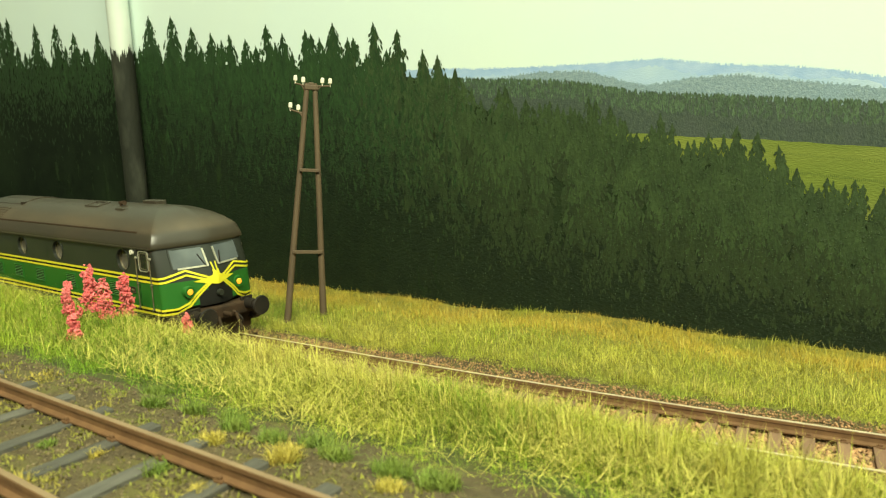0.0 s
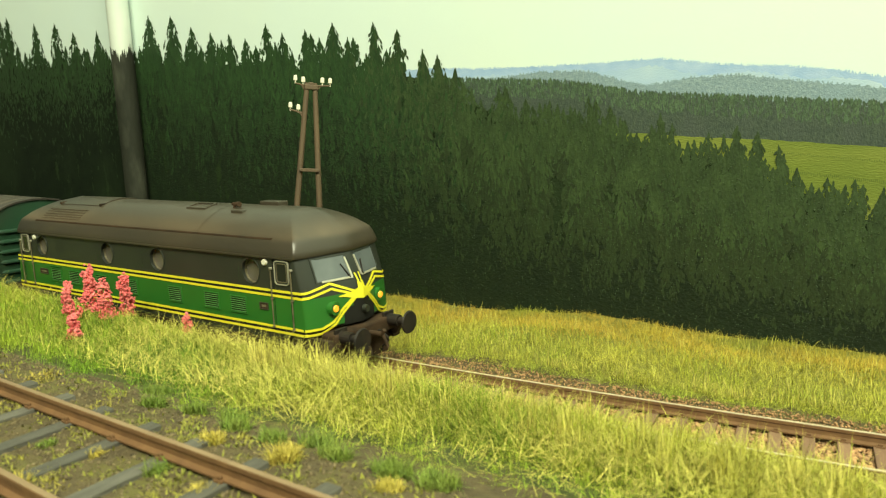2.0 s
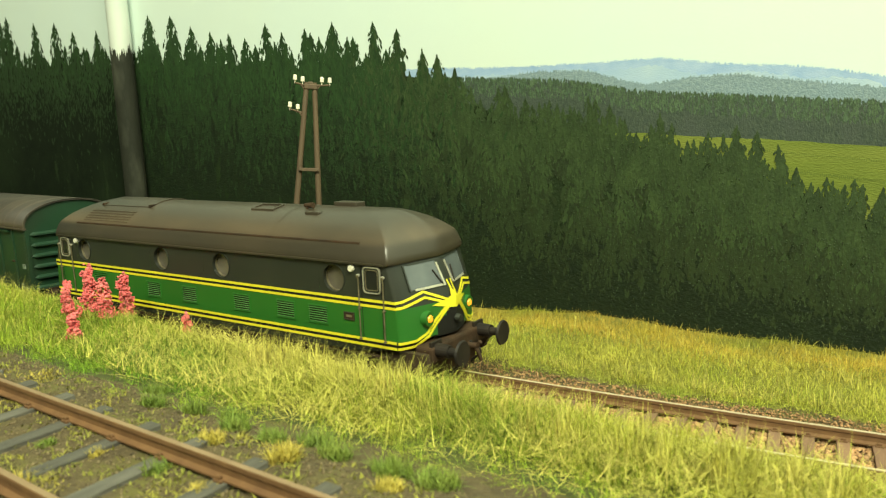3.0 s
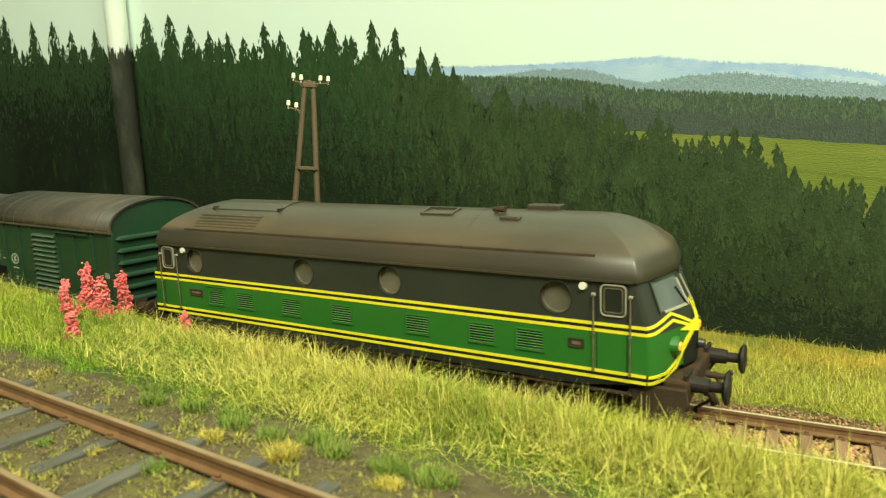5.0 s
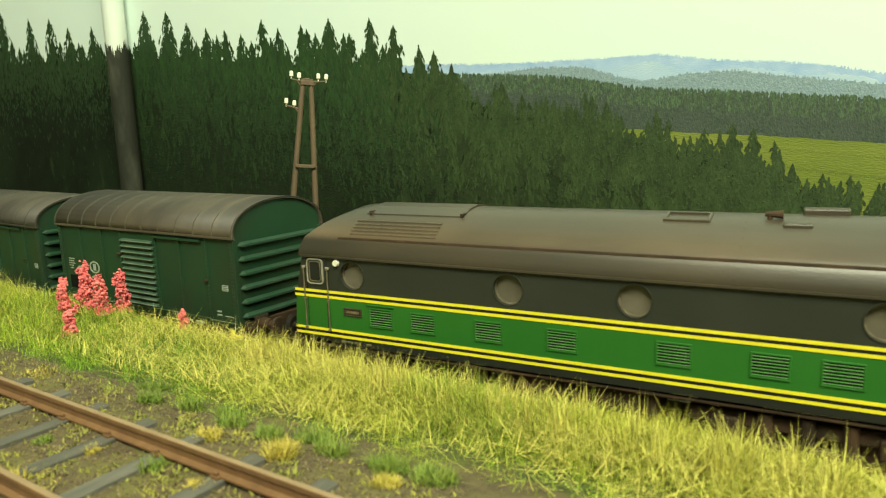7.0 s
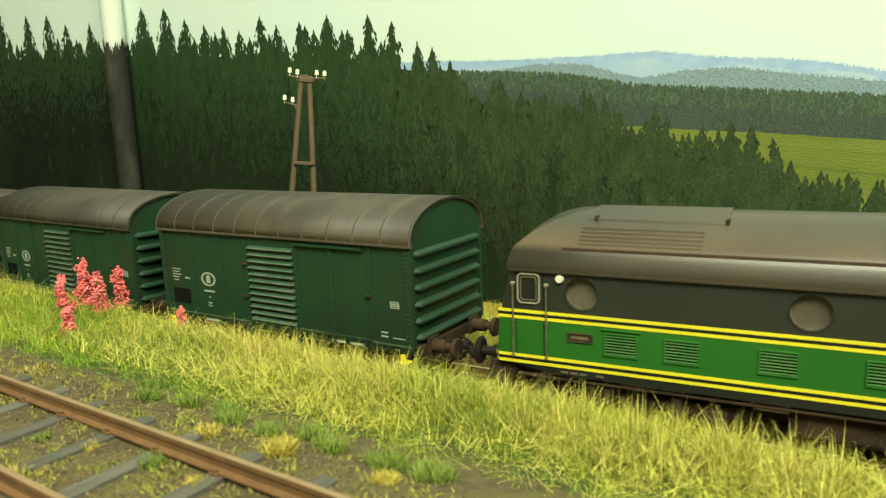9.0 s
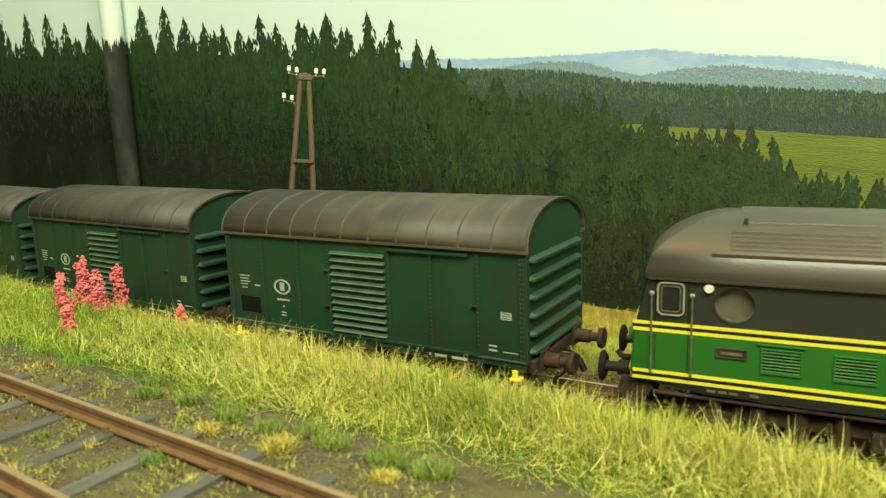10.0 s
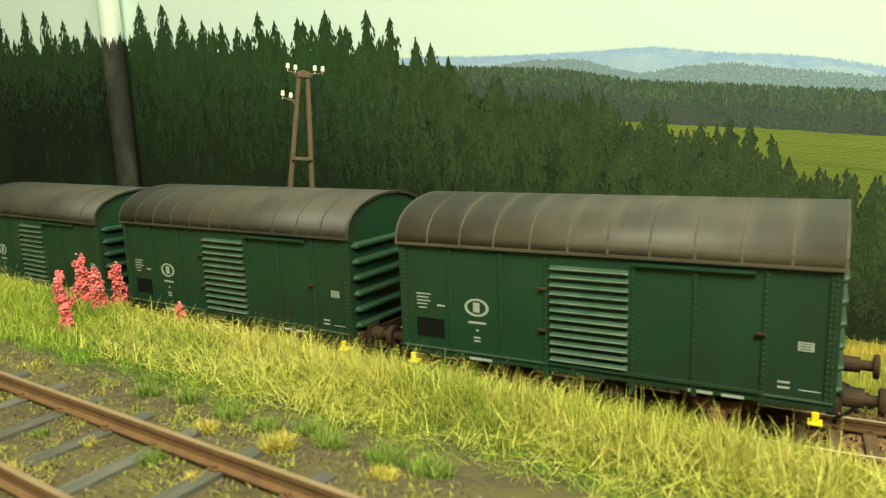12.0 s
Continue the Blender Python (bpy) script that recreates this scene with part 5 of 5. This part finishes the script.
        for x0, x1 in ((-58.6, -53.2), (57.8, 61.2)):
            pl = part("number_plate", frame_box(x0, x1, 19.2, 21.2, 0.25, s * 16.6, s * 16.95, 0.05), M_ROOF, loco, "small brown plate with a dark centre")
            part("plate_centre", boxed(x0 + 0.3, x1 - 0.3, min(s * 16.6, s * 16.82), max(s * 16.6, s * 16.82), 19.5, 20.9), M_UNDER, pl)
            part("plate_lettering", boxed(x0 + 0.8, x1 - 0.8, min(s * 16.8, s * 16.87), max(s * 16.8, s * 16.87), 19.9, 20.5), M_GRAB, pl)
        for x0, x1, r0, r1 in ((64.6, 69.9, 63.2, 70.7), (-69.4, -64.4, -70.4, -63.0)):
            door = part("cab_door", frame_box(r0 + 0.6, r1 - 0.6, 14.8, 33.2, 0.12, s * 16.6, s * 16.78, 0), M_STRIPE, loco, "cab door with silver framed window")
            part("door_window", round_frame(x0, x1, 26.6, 33.1, 0.26, 1.1, s * 16.6, s * 17.1), M_FRAME, door)
            part("window_rubber", round_frame(x0 + 0.32, x1 - 0.32, 26.92, 32.78, 0.38, 0.9, s * 16.6, s * 16.95), M_DARK, door)
            part("inner_frame", round_frame(x0 + 0.7, x1 - 0.7, 27.3, 32.4, 0.2, 0.7, s * 16.6, s * 17.02), M_GRAB, door)
            part("glass", boxed(x0 + 0.5, x1 - 0.5, min(s * 16.6, s * 16.85), max(s * 16.6, s * 16.85), 27.1, 32.6), M_GLASS, door)
            for r in (r0, r1):
                bm = rods(((r, s * 17.1, 14.8), (r, s * 17.1, 30.8), 0.19), ((r, s * 16.5, 30.6), (r, s * 17.45, 30.6), 0.3), ((r, s * 16.5, 22.6), (r, s * 17.45, 22.6), 0.3), ((r, s * 16.5, 15.0), (r, s * 17.45, 15.0), 0.3))
                part("handrail", bm, M_GRAB, door, "thin worn brown handrail")
                part("handrail_bracket", boxed(r - 0.4, r + 0.4, min(s * 16.6, s * 17.3), max(s * 16.6, s * 17.3), 30.5, 31.1, bevel=0.1), M_FRAME, door)
        for x in (60.9, -60.2):
            part("side_lamp", rods(((x, s * 16.4, 32.3), (x, s * 17.2, 32.3), 0.95, 0.75, 16)), M_LAMPW, loco, "small round white lamp")
        [part("lettering", boxed(x, x + 1.5, min(s * 16.4, s * 16.68), max(s * 16.4, s * 16.68), 12.1, 12.55), M_GRAB, loco) for x in (-60, -58, -56, -52.5)]
    # running gear
    for c in (-44, 44):
        for s in (-1, 1):
            bm = boxed(c - 21, c + 21, s * 12.5 - 1.0, s * 12.5 + 1.0, 5.6, 8.6, bevel=0.4)
            for d in (-14, 14):
                box(bm, c + d - 2.6, c + d + 2.6, s * 13.4 - 1.2, s * 13.4 + 1.2, 3.6, 7.6, 0.4)
            for d in (-7, 0, 7):
                rod(bm, (c + d, s * 13.6, 2.8), (c + d, s * 13.6, 9.4), 1.4, 1.4, 12)
            box(bm, c - 9, c + 9, s * 13 - 0.9, s * 13 + 0.9, 2.2, 3.4, 0.3)
            part("bogie_frame", bm, M_UNDER, loco, "grimy brown bogie side frame")
        for d in (-14, 14):
            wheelset(loco, c + d, 5.8)
    part("fuel_tank", boxed(-17, 17, -14, 14, 4.2, 12.4, bevel=1.0), M_UNDER, loco, "grimy brown underfloor tank")
    for s in (-1, 1):
        part("pipe", rods(((-70, s * 15.4, 10.4), (70, s * 15.4, 10.4), 0.45)), M_UNDER, loco)
    return loco


# ---- covered wagons ----


def wagon_arc(grow=0.0, n=20):
    """The barrel roof's curve from eave to eave."""
    return [((17.5 + grow) * math.cos(a), 37.0 + (9.4 + grow) * math.sin(a) ** 0.84) for a in np.linspace(0, math.pi, n + 1)]


def build_wagon(roof_paint, label):
    w = empty("covered_wagon", mm(0, 0, 0), label, "wagon", "covered wagons of the train")
    arc = wagon_arc(-0.5)
    part("body", extrude_profile([(-17, 12.0), (17, 12.0), (17, 36.6)] + arc[1:-1] + [(-17, 36.6)], -44.4, 44.4), M_WAGON, w, "dark green steel body")
    roof = part("roof", extrude_profile(wagon_arc(0.35) + list(reversed(wagon_arc(-0.25))), -45.2, 45.2), roof_paint, w, "weathered grey-brown barrel roof", smooth=False)
    for p in roof.data.polygons:
        p.use_smooth = abs(p.normal.x) < 0.5
    for k in range(12):
        x = -45.0 + 90.0 * k / 11
        bm = bmesh.new()
        a, b = wagon_arc(0.39), wagon_arc(0.3)
        grid_mesh(bm, [[(x + d, y, z) for y, z in c] for d, c in ((-0.35, b), (-0.18, a), (0.18, a), (0.35, b))])
        part("roof_seam", bm, roof_paint, roof)
    for s in (-1, 1):
        part("eave", extrude_profile([(s * 16.9, 36.5), (s * 18.0, 36.6), (s * 18.0, 37.2), (s * 16.9, 37.4)], -45.2, 45.2), roof_paint, roof)
        part("sole_bar", boxed(-44.4, 44.4, s * 16.6 - 0.8, s * 16.6 + 0.6, 11.1, 12.5, bevel=0.2), M_WAGON, w, "green sole bar")
        part("body_lip", boxed(-44.4, 44.4, min(s * 16.9, s * 17.7), max(s * 16.9, s * 17.7), 12.5, 12.85, bevel=0.08), M_RIVET, w)
        for x in (-34, -21, -8.8, 9.2, 21, 33):
            part("stirrup", boxed(x - 0.55, x + 0.55, min(s * 16.4, s * 17.5), max(s * 16.4, s * 17.5), 8.9 if abs(x) < 10 else 10.3, 12.5, bevel=0.12), M_WAGON, w)
        for x in (-43.6, -31.5, -19.2, -8.9, 9.2, 20.8, 33.0, 43.6):
            wide = 1.5 if abs(x) > 40 else 1.0
            st = part("rivet_strip", boxed(x - wide / 2, x + wide / 2, min(s * 16.9, s * 17.3), max(s * 16.9, s * 17.3), 12.4, 36.2, bevel=0.08), M_WAGON, w)
            bm = bmesh.new()
            for k in range(22):
                z = 13.2 + k * 1.05
                for d in ((-0.35, 0.35) if wide > 1.2 else (0.0,)):
                    box(bm, x + d - 0.15, x + d + 0.15, min(s * 17.2, s * 17.5), max(s * 17.2, s * 17.5), z - 0.17, z + 0.17)
            tagged(part("rivets", bm, M_RIVET, st), kind="stuff")
        # louvred doorway
        door = part("louvred_panel", boxed(-8.3, 8.7, min(s * 16.9, s * 17.15), max(s * 16.9, s * 17.15), 12.8, 36.0), M_WAGON, w, "panel of horizontal green louvres")
        for k in range(12):
            z = 13.7 + k * 1.78
            slat = part("louvre", extrude_profile([(s * 17.1, z - 0.1), (s * 17.95, z), (s * 18.0, z + 0.16), (s * 17.86, z + 0.34), (s * 17.1, z + 0.85)], -7.9, 8.3), M_LOUVRE, door)
            # faces at the lip take the painted glint
            slat.data.materials.append(M_GLINT)
            for p in slat.data.polygons:
                p.material_index = 1 if abs(p.center.y) > 17.85 * MM and abs(p.normal.x) < 0.5 and p.normal.z > -0.3 else 0
        part("door_rail", extrude_profile([(s * 17, 35.2), (s * 18.0, 35.2), (s * 18.0, 35.8), (s * 17, 35.8)], 9.0, 31), M_WAGON, w, "sliding door rail")
        part("door_foot_rail", extrude_profile([(s * 17, 12.7), (s * 17.8, 12.7), (s * 17.8, 13.2), (s * 17, 13.2)], -8.5, 33), M_WAGON, w)
        for x, z in ((-9.6, 29), (-9.6, 20), (32.3, 24.2)):
            part("door_catch", boxed(x - 0.9, x + 0.9, min(s * 17.2, s * 17.9), max(s * 17.2, s * 17.6), z - 0.3, z + 0.3, bevel=0.15), M_UNDER, w)
        # markings: plain shapes
        y0, y1 = min(s * 16.95, s * 17.06), max(s * 16.95, s * 17.06)
        logo = part("oval_mark", ring(0, 0, 1.65, 2.15, y0, y1, 32), M_LETTER, w, "white oval ring mark")
        logo.matrix_basis = Matrix.Translation((-25.2 * MM, 0, 23.2 * MM)) @ Matrix.Diagonal((1.38, 1, 0.95, 1))
        part("mark_bar", boxed(-26.05, -24.45, y0, y1, 22.1, 24.3, bevel=0.05), M_LETTER, w, "white block mark")
        for x0, x1, z0, z1 in ((-27.3, -22.9, 19.5, 20.0), (-25.4, -24.8, 17.8, 18.2), (-26, -24.4, 15.3, 15.7), (-26, -24.4, 16.1, 16.5), (-40.5, -36.8, 25.1, 25.4), (-40.5, -37.4, 24.3, 24.6), (-40.5, -36.8, 23.5, 23.8), (-40.5, -37.8, 22.7, 23.0), (-40.0, -38.0, 21.8, 22.1),
                                (-35.2, -33.2, 22.6, 23.0), (38.4, 41.0, 21.7, 23.4), (35.4, 37.4, 14.3, 14.7), (35.4, 37.4, 15.3, 15.7), (38.8, 42.4, 14.3, 14.5)):
            part("mark_bar", boxed(x0, x1, y0, y1, z0, z1), M_LETTER, w)
        for z in (22.0, 22.5, 23.0):
            part("mark_line", boxed(38.75, 40.65, min(s * 17.0, s * 17.09), max(s * 17.0, s * 17.09), z, z + 0.16), M_WAGON, w)
        part("chalk_board", boxed(-40.6, -33.4, min(s * 16.95, s * 17.12), max(s * 16.95, s * 17.12), 15.2, 19.6), M_PANEL, w, "black label panel")
        for x0, x1 in ((-27, -21.5), (20, 24.5), (26, 30)):
            part("mark_bar", boxed(x0, x1, min(s * 17.3, s * 17.46), max(s * 17.3, s * 17.46), 11.2, 11.8), M_LETTER, w)
        for e in (-1, 1):
            bm = boxed(min(e * 40.6, e * 43), max(e * 40.6, e * 43), min(s * 15.4, s * 18), max(s * 15.4, s * 18), 8.4, 8.9, bevel=0.1)
            box(bm, e * 41.8 - 0.6, e * 41.8 + 0.6, min(s * 17.2, s * 17.7), max(s * 17.2, s * 17.7), 8.8, 10.8, 0.1)
            part("step", bm, M_STEPY, w, "bright yellow corner step")
            # springs and axle boxes
            bm = bmesh.new()
            for k in range(5):
                n = 8.5 - 1.4 * k
                grid_mesh(bm, [[(e * 25 + d * n, s * 13.2 + q, 8.9 - 0.5 * k - 1.6 * (d * n / 8.5) ** 2 * -1 + h) for d in np.linspace(-1, 1, 9)] for q, h in ((-0.9, 0), (0.9, 0), (0.9, -0.45), (-0.9, -0.45), (-0.9, 0))])
            part("leaf_spring", bm, M_SPRING, w, "rusty leaf spring")
            part("axle_box", boxed(e * 25 - 1.8, e * 25 + 1.8, s * 13.2 - 1.6, s * 13.2 + 1.6, 4.0, 7.2, bevel=0.4), M_SPRING, w)
            part("axle_guard", rods(((e * 25 - 4, s * 12.4, 11), (e * 25 - 1.7, s * 12.4, 3.6), 0.6), ((e * 25 + 4, s * 12.4, 11), (e * 25 + 1.7, s * 12.4, 3.6), 0.6)), M_UNDER, w)
        part("brake_block", boxed(3, 7, s * 14 - 1.2, s * 14 + 1.2, 6.8, 10.6, bevel=0.3), M_UNDER, w)
    for e in (-1, 1):
        for k in range(6):
            z = 34.6 - 4.05 * k
            bm = bmesh.new()
            rows = []
            for y, q in ((-15.6, 0.05), (-14.4, 1.0), (14.4, 1.0), (15.6, 0.05)):
                rows.append([(e * 44.3, y, z - 0.95 * min(1, q + 0.3)), (e * (44.4 + 1.35 * q), y, z - 0.3 * q), (e * (44.4 + 1.35 * q), y, z + 0.3 * q), (e * 44.3, y, z + 0.95 * min(1, q + 0.3))])
            grid_mesh(bm, rows)
            part("end_rib", bm, M_RIB, w, "pressed horizontal rib")
        for s in (-1, 1):
            part("corner_post", boxed(min(e * 43.6, e * 44.8), max(e * 43.6, e * 44.8), s * 16.6 - 0.75, s * 16.6 + 0.75, 12, 36.4, bevel=0.2), M_WAGON, w)
        part("headstock", boxed(min(e * 43.4, e * 45.4), max(e * 43.4, e * 45.4), -15, 15, 9.6, 12.6, bevel=0.3), M_UNDER, w, "brown buffer beam")
        buffers(w, 45.2, e, 11.6, 10.0, 7.6, 2.6, M_UNDER)
        part("coupling", rods(((e * 45, 0, 9), (e * 50, 0, 9), 1.2), ((e * 50, 0, 9), (e * 51.5, 0, 6.5), 0.8), ((e * 47, -2.5, 9.5), (e * 49, -2.5, 6), 0.5)), M_BLACK, w)
        hose(w, e * 45.2, -4.6, 9.6, e)
        hose(w, e * 45.2, 4.2, 9.6, e)
        wheelset(w, e * 25, 5.4)
    part("underframe", boxed(-43.5, 43.5, -11.5, 11.5, 9.4, 12.1), M_UNDER, w, "dark underframe")
    part("brake_rod", rods(((-22, 3, 7), (22, 3, 7), 0.5), ((-22, -3, 7), (22, -3, 7), 0.5)), M_UNDER, w)
    return w


loco = build_loco()
wagon = build_wagon(M_WROOF, "dark green covered goods wagon with pale ribbed roof")
sooty_wagon = build_wagon(M_SOOTROOF, "dark green covered goods wagon with soot-stained barrel roof")
wagons = [sooty_wagon, wagon, copy_thing(wagon, mm(0, 0, 0))]

SPEED = 29.0
STARTS = [(loco, -273.9), (wagons[0], -413.6), (wagons[1], -517.0), (wagons[2], -620.4)]


def motions():
    """The train rolls along the back line, its even pace nudged to fit the camera's view, its wheels turning."""
    times = [k * 0.5 for k in range(25)]
    for ob, u0 in STARTS:
        rows = []
        for t in times:
            (x, y, z), a = on_line(u0 + SPEED * t + 0.7 - 0.033 * (t - 6.0) ** 2)
            rows.append((t, mm(x, y, z, 0, 0, a)))
        walk(ob, rows)
        for part_ob in [c for c in ob.children if c.name.startswith("wheelset")]:
            x, r = part_ob.matrix_basis.translation.x / MM, part_ob.matrix_basis.translation.z / MM
            walk(part_ob, [(k * 0.25, mm(x, 0, r, 0, math.degrees(SPEED * k * 0.25 / r), 0)) for k in range(49)])


motions()
